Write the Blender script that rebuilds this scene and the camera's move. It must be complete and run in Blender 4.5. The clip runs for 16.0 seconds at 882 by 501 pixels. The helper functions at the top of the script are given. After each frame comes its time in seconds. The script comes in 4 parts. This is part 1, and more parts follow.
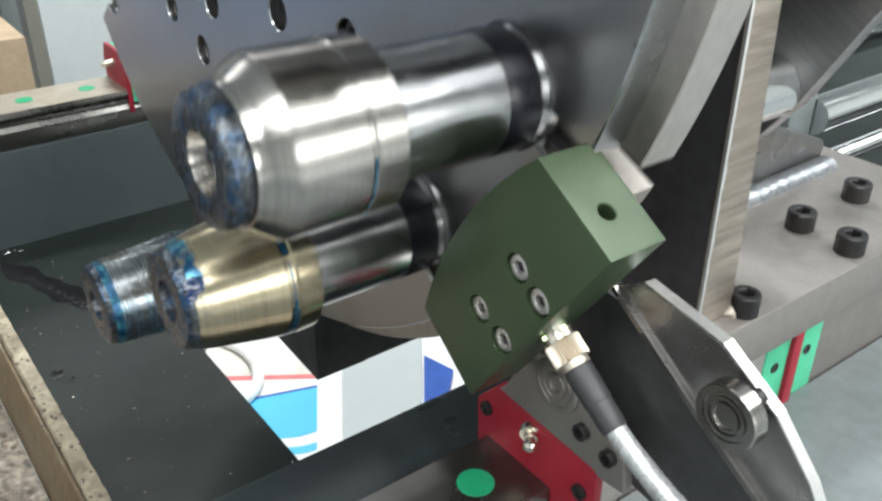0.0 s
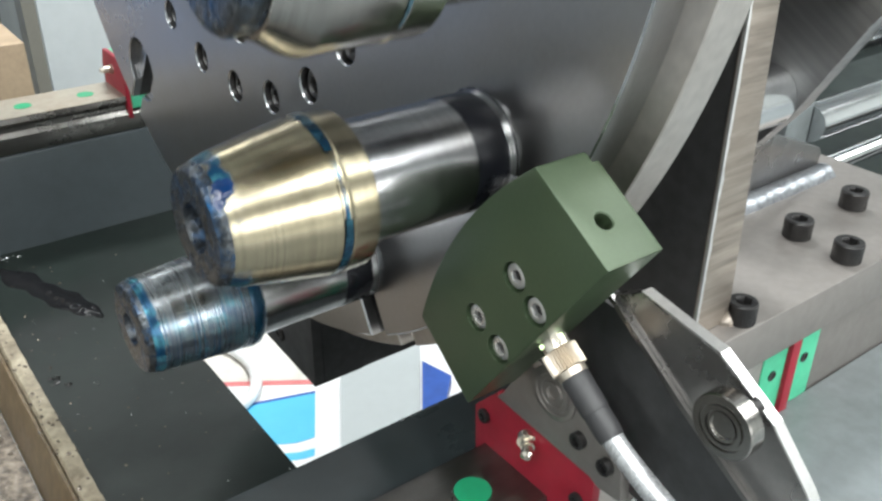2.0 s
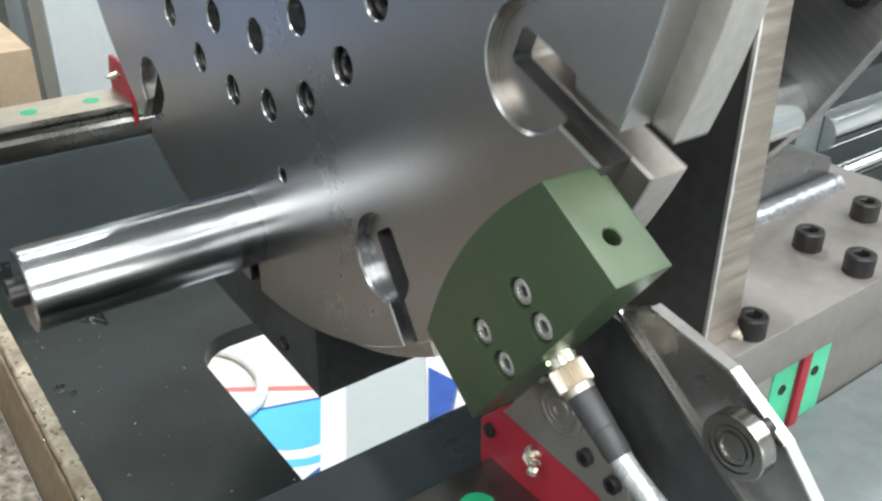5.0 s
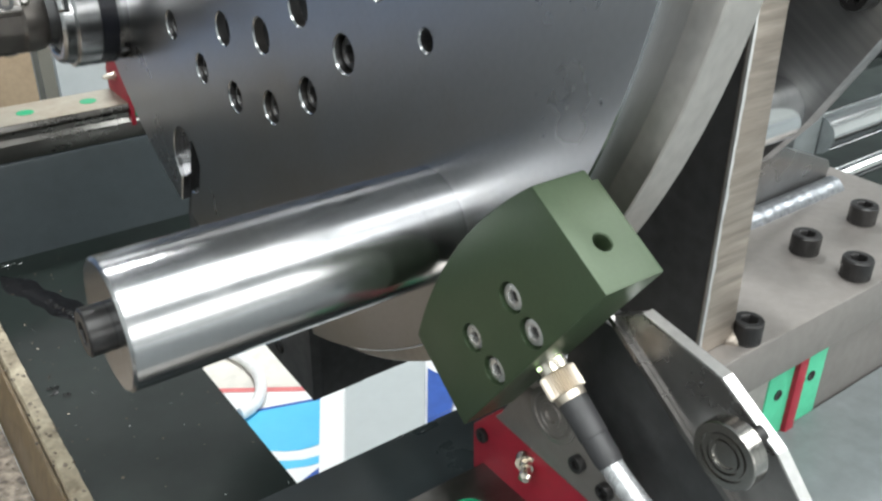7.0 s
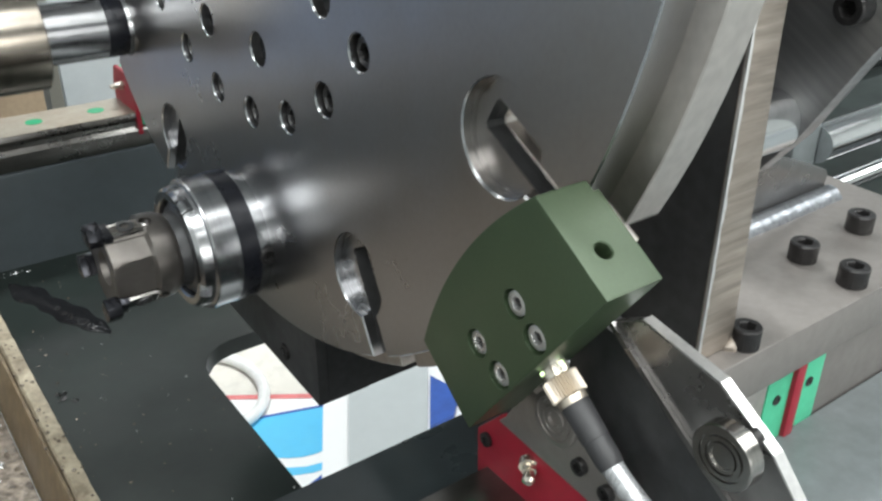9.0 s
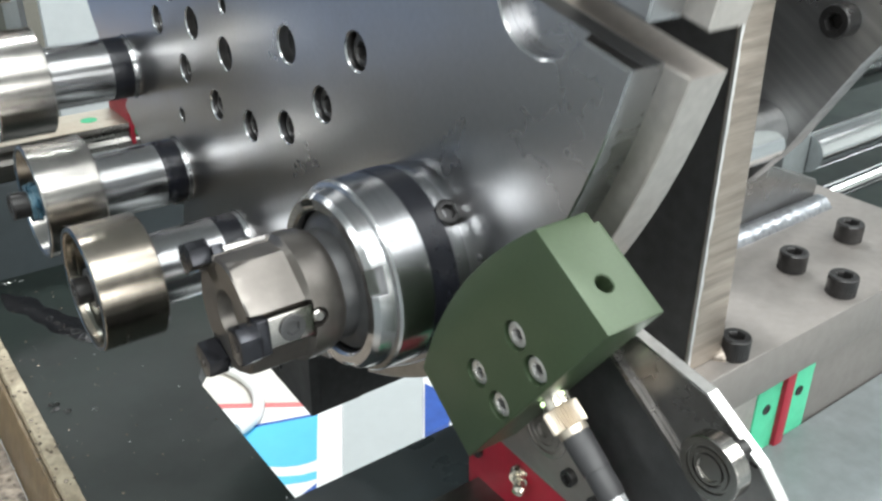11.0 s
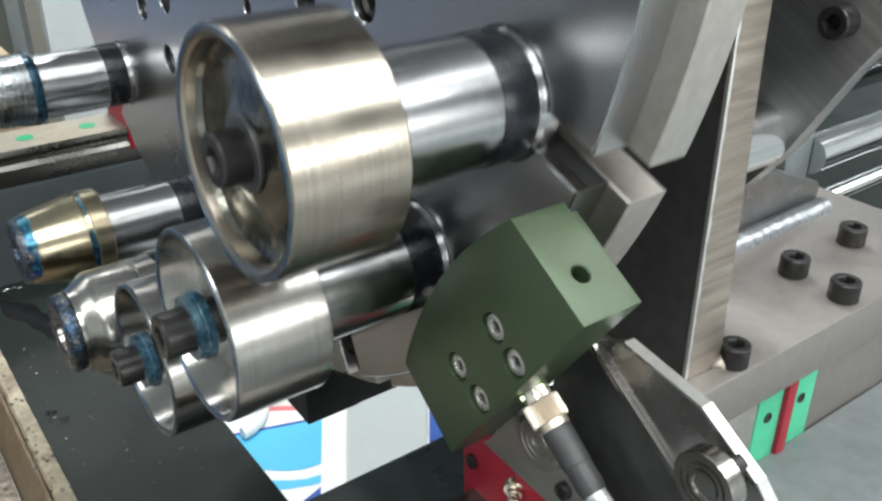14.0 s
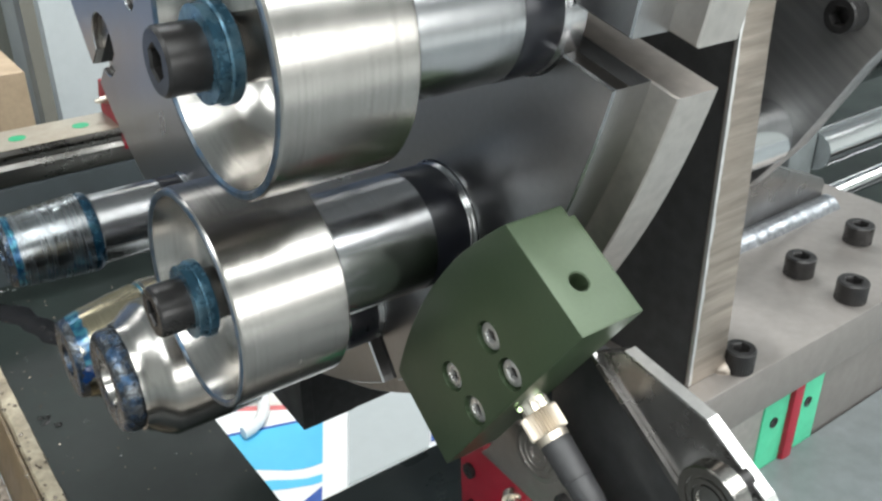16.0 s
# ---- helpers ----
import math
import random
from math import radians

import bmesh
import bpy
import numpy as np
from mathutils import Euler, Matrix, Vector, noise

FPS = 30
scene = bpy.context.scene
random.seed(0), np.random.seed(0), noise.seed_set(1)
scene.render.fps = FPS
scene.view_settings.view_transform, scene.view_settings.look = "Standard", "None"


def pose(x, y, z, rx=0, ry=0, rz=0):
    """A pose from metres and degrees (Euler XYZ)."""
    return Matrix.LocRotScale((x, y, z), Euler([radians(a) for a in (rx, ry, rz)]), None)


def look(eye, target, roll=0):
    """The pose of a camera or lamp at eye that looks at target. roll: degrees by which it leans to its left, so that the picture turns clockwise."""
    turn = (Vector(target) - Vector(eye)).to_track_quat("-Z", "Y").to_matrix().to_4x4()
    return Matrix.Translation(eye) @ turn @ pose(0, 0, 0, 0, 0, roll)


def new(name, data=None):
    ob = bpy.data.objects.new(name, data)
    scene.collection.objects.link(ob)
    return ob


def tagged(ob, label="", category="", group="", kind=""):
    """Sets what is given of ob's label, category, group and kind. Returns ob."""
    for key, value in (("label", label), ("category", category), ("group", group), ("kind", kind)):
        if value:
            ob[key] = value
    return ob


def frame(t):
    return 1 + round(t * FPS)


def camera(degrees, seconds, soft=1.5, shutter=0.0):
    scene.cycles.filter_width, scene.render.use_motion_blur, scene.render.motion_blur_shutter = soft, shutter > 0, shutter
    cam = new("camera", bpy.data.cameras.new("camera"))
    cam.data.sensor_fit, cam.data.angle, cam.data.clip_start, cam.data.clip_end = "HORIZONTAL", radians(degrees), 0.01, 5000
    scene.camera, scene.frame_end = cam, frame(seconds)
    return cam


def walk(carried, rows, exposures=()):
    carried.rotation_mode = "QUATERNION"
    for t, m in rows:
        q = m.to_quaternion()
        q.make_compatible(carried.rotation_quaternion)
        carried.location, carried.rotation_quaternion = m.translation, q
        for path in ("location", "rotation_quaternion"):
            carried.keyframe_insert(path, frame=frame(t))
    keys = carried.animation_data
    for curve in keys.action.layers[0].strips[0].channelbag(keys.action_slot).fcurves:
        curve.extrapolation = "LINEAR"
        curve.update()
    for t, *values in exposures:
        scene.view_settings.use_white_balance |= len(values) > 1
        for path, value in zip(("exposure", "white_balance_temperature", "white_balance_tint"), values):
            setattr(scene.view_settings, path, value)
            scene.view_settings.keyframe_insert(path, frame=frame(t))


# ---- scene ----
from mathutils.geometry import delaunay_2d_cdt

# ---------------------------------------------------------------- camera
cam = camera(52.9, 16.0, soft=2.5, shutter=0.45)
PATH = [
    (0.0, -0.00737, -0.00381, 1.09884, 60.742, -0.524, -36.710),
    (0.5, -0.00651, -0.00289, 1.09849, 60.689, -0.509, -36.581),
    (1.0, -0.00684, -0.00347, 1.09899, 60.801, -0.551, -36.540),
    (1.5, -0.00697, -0.00359, 1.09918, 60.954, -0.618, -36.662),
    (2.0, -0.00703, -0.00385, 1.09974, 61.082, -0.644, -36.754),
    (2.5, -0.00782, -0.00361, 1.09965, 61.166, -0.716, -36.661),
    (3.0, -0.00749, -0.00270, 1.10044, 61.223, -0.685, -36.528),
    (3.5, -0.00674, -0.00279, 1.10088, 61.359, -0.549, -36.425),
    (4.0, -0.00654, -0.00243, 1.10087, 61.399, -0.457, -36.292),
    (6.5, 0.00001, 0.00174, 1.09906, 61.258, -0.793, -36.292),
    (7.0, 0.00000, -0.00000, 1.10000, 61.365, -0.655, -36.146),
    (7.5, -0.00069, -0.00126, 1.10087, 61.473, -0.461, -36.075),
    (8.0, -0.00224, -0.00214, 1.10172, 61.634, -0.487, -35.961),
    (10.5, -0.00504, -0.00599, 1.10481, 62.207, -0.792, -36.201),
    (11.0, -0.00324, -0.00544, 1.10513, 62.312, -0.618, -36.362),
    (11.5, -0.00055, -0.00393, 1.10557, 62.341, -0.495, -36.477),
    (12.0, 0.00071, -0.00343, 1.10600, 62.388, -0.448, -36.431),
    (12.5, 0.00106, -0.00408, 1.10568, 62.348, -0.357, -36.272),
    (13.0, 0.00100, -0.00393, 1.10520, 62.400, -0.324, -36.185),
    (13.5, 0.00101, -0.00430, 1.10588, 62.362, -0.267, -36.126),
    (14.0, 0.00397, -0.00361, 1.10485, 62.357, -0.128, -36.123),
    (14.5, 0.00704, -0.00197, 1.10392, 62.312, 0.010, -36.303),
    (15.0, 0.00995, 0.00060, 1.10299, 62.089, 0.058, -36.305),
    (15.5, 0.01159, 0.00291, 1.10292, 62.019, 0.193, -36.295),
    (16.0, 0.01112, 0.00242, 1.10305, 62.058, 0.294, -36.213),
]
# the clip's camera darkens its picture a little while bright tools pass
EXPOSURE = [(0.0, -0.07), (2.0, -0.06), (4.0, 0.02), (6.5, -0.06), (7.0, -0.2), (7.5, -0.36), (8.0, -0.48), (9.2, -0.25), (10.5, 0.08), (11.5, -0.04), (12.5, -0.08), (14.0, -0.18), (16.0, -0.16)]
walk(cam, [(t, pose(x, y, z, rx, ry, rz)) for t, x, y, z, rx, ry, rz in PATH], EXPOSURE)

H = 1.1                      # height of the origin of the machine's own measures over the workshop floor

# ---------------------------------------------------------------- light
world = bpy.data.worlds.new("workshop_air")
scene.world = world
world.use_nodes = True
world.node_tree.nodes["Background"].inputs[0].default_value = (0.80, 0.90, 1.0, 1)
world.node_tree.nodes["Background"].inputs[1].default_value = 0.25


def tube_light(name, place, target, width, length, power, colour):
    data = bpy.data.lights.new(name, "AREA")
    data.shape, data.size, data.size_y, data.energy, data.color = "RECTANGLE", width, length, power, colour
    ob = new(name, data)
    ob.matrix_world = look(place, target)
    return ob


for lx, ly in ((-1.6, -0.95), (0.9, -0.95), (3.3, -0.95), (-1.6, -2.35), (0.9, -2.35), (3.3, -2.35), (-3.6, 0.3)):
    tube_light("ceiling_lamp", (lx, ly, 3.6), (lx, ly, 0), 2.1, 0.95, 70, (0.97, 1.0, 0.99))
for lx in (-1.4, 1.4):
    tube_light("ceiling_lamp", (lx, 3.7, 3.6), (lx, 3.7, 0), 2.1, 0.6, 40, (0.97, 1.0, 0.99))
# added lamp without a known fixture, brightens the printed sheet below the chute
tube_light("added_sheet_lamp", (0.75, 1.35, 2.8), (0.75, 1.35, 0), 0.6, 0.3, 64, (0.97, 1.0, 1.0))
tube_light("side_window", (0.6, -4.7, 1.75), (0.4, 0.2, 1.3), 5.0, 1.4, 140, (1.0, 1.0, 0.98))
scene.view_settings.exposure = 0.0


# ---------------------------------------------------------------- materials
def material(name, base, rough=0.5, metal=0.0, grain=0.15, scale=400.0, bump=0.0, stretch=(1, 1, 1), stain=None, stain_scale=30.0, stain_amount=0.5, rough_var=0.1, coat=0.0, stain_stretch=(1, 1, 1), turn=0.0):
    """A procedural surface: base colour with fine grain, coarse stains, uneven gloss and relief."""
    m = bpy.data.materials.new(name)
    m.use_nodes = True
    t = m.node_tree
    b = t.nodes["Principled BSDF"]
    tc = t.nodes.new("ShaderNodeTexCoord")
    mp = t.nodes.new("ShaderNodeMapping")
    mp.inputs["Scale"].default_value = stretch
    turned = t.nodes.new("ShaderNodeVectorRotate")
    turned.rotation_type = "X_AXIS"
    turned.inputs["Angle"].default_value = radians(turn)
    t.links.new(tc.outputs["Object"], turned.inputs["Vector"])
    t.links.new(turned.outputs["Vector"], mp.inputs["Vector"])
    fine = t.nodes.new("ShaderNodeTexNoise")
    fine.inputs["Scale"].default_value, fine.inputs["Detail"].default_value = scale, 4
    t.links.new(mp.outputs["Vector"], fine.inputs["Vector"])
    big = t.nodes.new("ShaderNodeTexNoise")
    big.inputs["Scale"].default_value, big.inputs["Detail"].default_value, big.inputs["Roughness"].default_value = stain_scale, 6, 0.65
    mb = t.nodes.new("ShaderNodeMapping")
    mb.inputs["Scale"].default_value = stain_stretch
    t.links.new(tc.outputs["Object"], mb.inputs["Vector"])
    t.links.new(mb.outputs["Vector"], big.inputs["Vector"])
    ramp = t.nodes.new("ShaderNodeMapRange")
    ramp.inputs["From Min"].default_value, ramp.inputs["From Max"].default_value = 0.45, 0.72
    ramp.inputs["To Max"].default_value = stain_amount
    t.links.new(big.outputs["Fac"], ramp.inputs["Value"])
    g = t.nodes.new("ShaderNodeMapRange")
    g.inputs["From Min"].default_value, g.inputs["From Max"].default_value = 0.3, 0.7
    g.inputs["To Min"].default_value, g.inputs["To Max"].default_value = 1 - grain, 1 + grain
    t.links.new(fine.outputs["Fac"], g.inputs["Value"])
    mix = t.nodes.new("ShaderNodeMix")
    mix.data_type = "RGBA"
    mix.inputs[6].default_value = (*base, 1)
    mix.inputs[7].default_value = (*(stain or [c * 0.6 for c in base]), 1)
    t.links.new(ramp.outputs["Result"], mix.inputs[0])
    mul = t.nodes.new("ShaderNodeVectorMath")
    mul.operation = "SCALE"
    t.links.new(mix.outputs[2], mul.inputs[0])
    t.links.new(g.outputs["Result"], mul.inputs["Scale"])
    t.links.new(mul.outputs["Vector"], b.inputs["Base Color"])
    b.inputs["Metallic"].default_value = metal
    b.inputs["Coat Weight"].default_value = coat
    rr = t.nodes.new("ShaderNodeMapRange")
    rr.inputs["From Min"].default_value, rr.inputs["From Max"].default_value = 0.3, 0.7
    rr.inputs["To Min"].default_value, rr.inputs["To Max"].default_value = max(0.03, rough - rough_var), min(1, rough + rough_var)
    t.links.new(big.outputs["Fac"], rr.inputs["Value"])
    t.links.new(rr.outputs["Result"], b.inputs["Roughness"])
    if bump:
        bp = t.nodes.new("ShaderNodeBump")
        bp.inputs["Strength"].default_value, bp.inputs["Distance"].default_value = bump, 0.0004
        t.links.new(fine.outputs["Fac"], bp.inputs["Height"])
        t.links.new(bp.outputs["Normal"], b.inputs["Normal"])
    return m


def dyed(m, bands, centre=(0.0, 0.0), radius=0.02, side=None, dye=(0.006, 0.052, 0.12), pale=(0.055, 0.22, 0.28), patch=0.5, seed=0.0):
    """Lays marking dye over a turned surface: rings at bands (distance, half width; mm), and smeared rings over the side that looks along the angle side."""
    t = m.node_tree
    b = t.nodes["Principled BSDF"]
    base = b.inputs["Base Color"].links[0].from_socket

    def math_node(op, x, y, clamp=False):
        q = t.nodes.new("ShaderNodeMath")
        q.operation, q.use_clamp = op, clamp
        for k, v in enumerate((x, y)):
            if isinstance(v, (int, float)):
                q.inputs[k].default_value = v
            else:
                t.links.new(v, q.inputs[k])
        return q.outputs[0]

    def ramp(v, lo, hi, to0=0.0, to1=1.0):
        q = t.nodes.new("ShaderNodeMapRange")
        q.interpolation_type = "SMOOTHSTEP"
        for k, w in zip(("From Min", "From Max", "To Min", "To Max"), (lo, hi, to0, to1)):
            q.inputs[k].default_value = w
        t.links.new(v, q.inputs["Value"])
        return q.outputs["Result"]

    def cloud(scale, stretch=(1, 1, 1)):
        q, mp = t.nodes.new("ShaderNodeTexNoise"), t.nodes.new("ShaderNodeMapping")
        mp.inputs["Scale"].default_value = stretch
        mp.inputs["Location"].default_value = (seed, seed * 0.7, seed * 0.3)
        q.inputs["Scale"].default_value, q.inputs["Detail"].default_value = scale, 5
        t.links.new(tc.outputs["Object"], mp.inputs["Vector"])
        t.links.new(mp.outputs["Vector"], q.inputs["Vector"])
        return q.outputs["Fac"]

    tc, sep = t.nodes.new("ShaderNodeTexCoord"), t.nodes.new("ShaderNodeSeparateXYZ")
    t.links.new(tc.outputs["Object"], sep.inputs[0])
    fine, coarse, rings = cloud(260), cloud(70), cloud(60, (26, 0.5, 0.5))
    total = None
    for a, half in bands:
        d = math_node("ABSOLUTE", math_node("ADD", sep.outputs[0], a / 1000), 0.0)
        f = math_node("ADD", ramp(d, 0.0, half / 1000, 1.0, 0.0), math_node("MULTIPLY", math_node("SUBTRACT", fine, 0.5), 1.1))
        f = math_node("MULTIPLY", ramp(f, 0.3, 0.6), ramp(coarse, patch - 0.08, patch + 0.06))
        total = f if total is None else math_node("MAXIMUM", total, f)
    if side is not None:
        u = math_node("MULTIPLY", math_node("SUBTRACT", sep.outputs[1], centre[0]), math.cos(radians(side)) / radius)
        w = math_node("MULTIPLY", math_node("SUBTRACT", sep.outputs[2], centre[1]), math.sin(radians(side)) / radius)
        f = math_node("ADD", math_node("ADD", u, w), math_node("MULTIPLY", math_node("SUBTRACT", coarse, 0.5), 1.2))
        f = math_node("MULTIPLY", ramp(f, 0.0, 0.7), ramp(rings, 0.38, 0.66, 0.2, 0.95))
        total = f if total is None else math_node("MAXIMUM", total, f)
    tone, lay = t.nodes.new("ShaderNodeMix"), t.nodes.new("ShaderNodeMix")
    tone.data_type = lay.data_type = "RGBA"
    tone.inputs[6].default_value, tone.inputs[7].default_value = (*dye, 1), (*pale, 1)
    t.links.new(ramp(fine, 0.4, 0.68), tone.inputs[0])
    t.links.new(total, lay.inputs[0])
    t.links.new(base, lay.inputs[6])
    t.links.new(tone.outputs[2], lay.inputs[7])
    t.links.new(lay.outputs[2], b.inputs["Base Color"])
    metal = b.inputs["Metallic"].default_value
    t.links.new(ramp(total, 0.0, 1.0, metal, metal * 0.55), b.inputs["Metallic"])
    return m


def glowing(name, colour, strength):
    m = bpy.data.materials.new(name)
    m.use_nodes = True
    b = m.node_tree.nodes["Principled BSDF"]
    b.inputs["Base Color"].default_value = (*colour, 1)
    b.inputs["Emission Color"].default_value = (*colour, 1)
    b.inputs["Emission Strength"].default_value = strength
    return m


TURNED = material("turned_steel", (0.385, 0.37, 0.35), 0.23, 1.0, 0.12, 60, 0.02, (30, 0.15, 0.15), stain=(0.32, 0.31, 0.295), stain_scale=30, rough_var=0.05, stain_stretch=(4, 0.5, 0.5))
WARM = material("warm_turned_steel", (0.38, 0.342, 0.292), 0.23, 1.0, 0.12, 60, 0.02, (30, 0.15, 0.15), stain=(0.34, 0.305, 0.26), stain_scale=30, rough_var=0.05, stain_stretch=(4, 0.5, 0.5))
POLISHED = material("polished_steel", (0.445, 0.45, 0.46), 0.22, 1.0, 0.08, 60, 0.015, (30, 0.15, 0.15), stain=(0.40, 0.40, 0.405), stain_scale=30, stain_amount=0.4, rough_var=0.04, stain_stretch=(4, 0.5, 0.5))
GROUND = material("ground_steel", (0.60, 0.56, 0.525), 0.40, 1.0, 0.08, 300, 0.05, stain=(0.48, 0.45, 0.425), stain_scale=18)
FACE = material("disc_steel", (0.41, 0.41, 0.42), 0.28, 1.0, 0.03, 500, 0.0, stain=(0.35, 0.31, 0.26), stain_scale=7, stain_amount=0.6, rough_var=0.01)
MILL = material("raw_plate", (0.30, 0.277, 0.26), 0.42, 0.8, 0.05, 260, 0.03, stain=(0.24, 0.225, 0.215), stain_scale=25)
# far rail's top: reflected surroundings and dust put into one pale colour
RAIL_PALE = material("pale_rail_sheen_dust", (0.40, 0.36, 0.30), 0.45, 0.8, 0.06, 300, 0.03, stain=(0.25, 0.20, 0.15), stain_scale=18, stain_amount=0.6)
RAIL = material("dark_ground_rail", (0.20, 0.195, 0.185), 0.3, 1.0, 0.06, 300, 0.03, (0.1, 1, 1), stain=(0.12, 0.105, 0.09), stain_scale=22, stain_amount=0.7)
SAWN = material("flame_cut_steel", (0.30, 0.262, 0.225), 0.48, 0.7, 0.28, 60, 0.4, (0.5, 1, 7), stain=(0.20, 0.172, 0.148), stain_scale=45, stain_amount=0.6, stain_stretch=(0.6, 1, 3))
SIDE = material("rough_side_plate", (0.235, 0.228, 0.222), 0.30, 0.95, 0.06, 300, 0.05, stain=(0.20, 0.195, 0.19), stain_scale=20)
BLACK = material("black_oxide", (0.026, 0.025, 0.025), 0.33, 0.4, 0.25, 300, 0.1)
OIL = material("black_oil", (0.006, 0.006, 0.007), 0.16, 0.0, 0.3, 300, 0.3)
BRIGHT = material("bright_cut_edge", (0.70, 0.70, 0.69), 0.33, 0.9, 0.08, 400, 0.05)
BLUED = material("black_band", (0.012, 0.013, 0.018), 0.28, 0.2, 0.15, 300, 0.05)
GREEN = material("green_anodised", (0.046, 0.070, 0.037), 0.36, 0.3, 0.05, 900, 0.05, stain=(0.040, 0.062, 0.033), stain_scale=16, rough_var=0.06)
RED = material("red_plastic", (0.25, 0.008, 0.022), 0.4, 0.0, 0.05, 300)
MINT = material("green_plastic", (0.06, 0.42, 0.24), 0.45, 0.0, 0.06, 300)
STICKER = material("green_sticker", (0.008, 0.27, 0.12), 0.4, 0.0, 0.05, 300)
PAINT = material("dark_green_grey_paint", (0.0118, 0.0172, 0.0152), 0.34, 0.0, 0.1, 120, 0.05, stain=(0.010, 0.012, 0.012), stain_scale=14, stain_amount=0.6, rough_var=0.07)
PAINT.node_tree.nodes["Principled BSDF"].inputs["Specular IOR Level"].default_value = 0.3
PAINT_BEAM = material("worn_beam_paint", (0.024, 0.031, 0.033), 0.30, 0.0, 0.1, 120, 0.05, stain=(0.018, 0.022, 0.023), stain_scale=14, stain_amount=0.6)
PAINT_MID = material("mid_grey_machine_paint", (0.055, 0.066, 0.072), 0.34, 0.0, 0.06, 120, 0.04, stain=(0.04, 0.047, 0.05), stain_scale=10)
PAINT_LIGHT = material("grey_machine_paint", (0.145, 0.163, 0.168), 0.36, 0.0, 0.10, 160, 0.08, stain=(0.09, 0.1, 0.1), stain_scale=26)
DARK = material("dark_casting", (0.070, 0.071, 0.073), 0.38, 0.5, 0.15, 200, 0.1)
WORN = material("worn_edge", (0.33, 0.285, 0.205), 0.55, 0.0, 0.2, 260, 0.5, stain=(0.10, 0.073, 0.045), stain_scale=42, stain_amount=0.9)
OCHRE = material("oil_stained_inner_face", (0.105, 0.072, 0.038), 0.4, 0.0, 0.25, 160, 0.4, stain=(0.21, 0.165, 0.105), stain_scale=30, stain_amount=0.9)
RUST = material("oily_chips", (0.21, 0.175, 0.14), 0.22, 0.3, 0.6, 220, 0.9, stain=(0.05, 0.038, 0.028), stain_scale=60, stain_amount=0.8)
WELD = material("weld_bead", (0.32, 0.335, 0.36), 0.40, 1.0, 0.25, 500, 0.3)
BRUSHED = material("brushed_dark_steel", (0.40, 0.395, 0.395), 0.34, 0.9, 0.20, 55, 0.08, (1, 0.25, 5), stain=(0.30, 0.295, 0.295), stain_scale=30, turn=-31)
GOLD = material("gold_coated_steel", (0.42, 0.365, 0.255), 0.22, 1.0, 0.14, 60, 0.02, (30, 0.15, 0.15), stain=(0.36, 0.33, 0.25), stain_scale=40, rough_var=0.05, stain_stretch=(3, 0.6, 0.6))
DISH = material("oily_dished_steel", (0.20, 0.195, 0.17), 0.17, 1.0, 0.25, 150, 0.9, stain=(0.06, 0.075, 0.07), stain_scale=60, stain_amount=0.8)
DYE = material("blue_marking_dye", (0.045, 0.12, 0.18), 0.28, 0.6, 0.4, 200, 0.4, stain=(0.22, 0.33, 0.38), stain_scale=120, stain_amount=0.9)
NOSE = material("dyed_rough_nose", (0.085, 0.092, 0.10), 0.26, 0.8, 0.6, 600, 1.0, stain=(0.006, 0.055, 0.14), stain_scale=200, stain_amount=1.0)
LIP = material("stained_lip", (0.10, 0.12, 0.14), 0.35, 0.7, 0.3, 300, 0.4, stain=(0.02, 0.08, 0.16), stain_scale=120, stain_amount=1.0)
SMEAR = material("blue_smeared_steel", (0.27, 0.285, 0.295), 0.26, 1.0, 0.16, 60, 0.02, (30, 0.15, 0.15), stain=(0.16, 0.185, 0.21), stain_scale=40, stain_amount=0.7, stain_stretch=(8, 0.6, 0.6))
DEEP = material("deep_blue_dye", (0.008, 0.038, 0.075), 0.25, 0.5, 0.4, 250, 0.5, stain=(0.025, 0.10, 0.13), stain_scale=160, stain_amount=0.8)
CUTTER = material("nickel_cutter_body", (0.165, 0.152, 0.14), 0.36, 0.85, 0.08, 200, 0.05)
CARBIDE = material("dark_carbide", (0.035, 0.036, 0.042), 0.22, 0.7, 0.2, 300)
NICKEL = material("nickel_plated", (0.66, 0.61, 0.53), 0.25, 1.0, 0.05, 300)
KNURL = material("knurled_nickel", (0.52, 0.46, 0.385), 0.42, 0.9, 0.05, 300)
CHROME = material("chromed_shaft", (0.72, 0.73, 0.74), 0.13, 1.0, 0.03, 60, 0.0, (1, 1, 1), stain_scale=12, stain_amount=0.15, rough_var=0.04)
RUBBER = material("black_overmould", (0.03, 0.03, 0.032), 0.5, 0.0, 0.1, 300)
CABLE = material("pale_cable", (0.42, 0.43, 0.44), 0.26, 0.5, 0.25, 900, 0.2, (1, 1, 0.2), stain=(0.25, 0.25, 0.26), stain_scale=300, stain_amount=0.4, stain_stretch=(1, 1, 0.15))
CARD = material("cardboard", (0.30, 0.225, 0.15), 0.8, 0.0, 0.08, 200)
WHITE = material("white_panel", (0.37, 0.395, 0.405), 0.4, 0.0, 0.03, 50, stain=(0.30, 0.33, 0.35), stain_scale=5)
PALE = material("pale_grey_panel", (0.47, 0.505, 0.51), 0.5, 0.0, 0.02, 50, stain=(0.45, 0.485, 0.49), stain_scale=8)
SHEET = material("white_print", (0.88, 0.89, 0.89), 0.4, 0.0, 0.01, 50, stain=(0.86, 0.86, 0.85), stain_scale=5)
CREAM_PRINT = material("cream_print", (0.70, 0.67, 0.61), 0.4, 0.0, 0.02, 50)
HOSE = material("white_hose", (0.82, 0.82, 0.81), 0.35, 0.0, 0.02, 50)
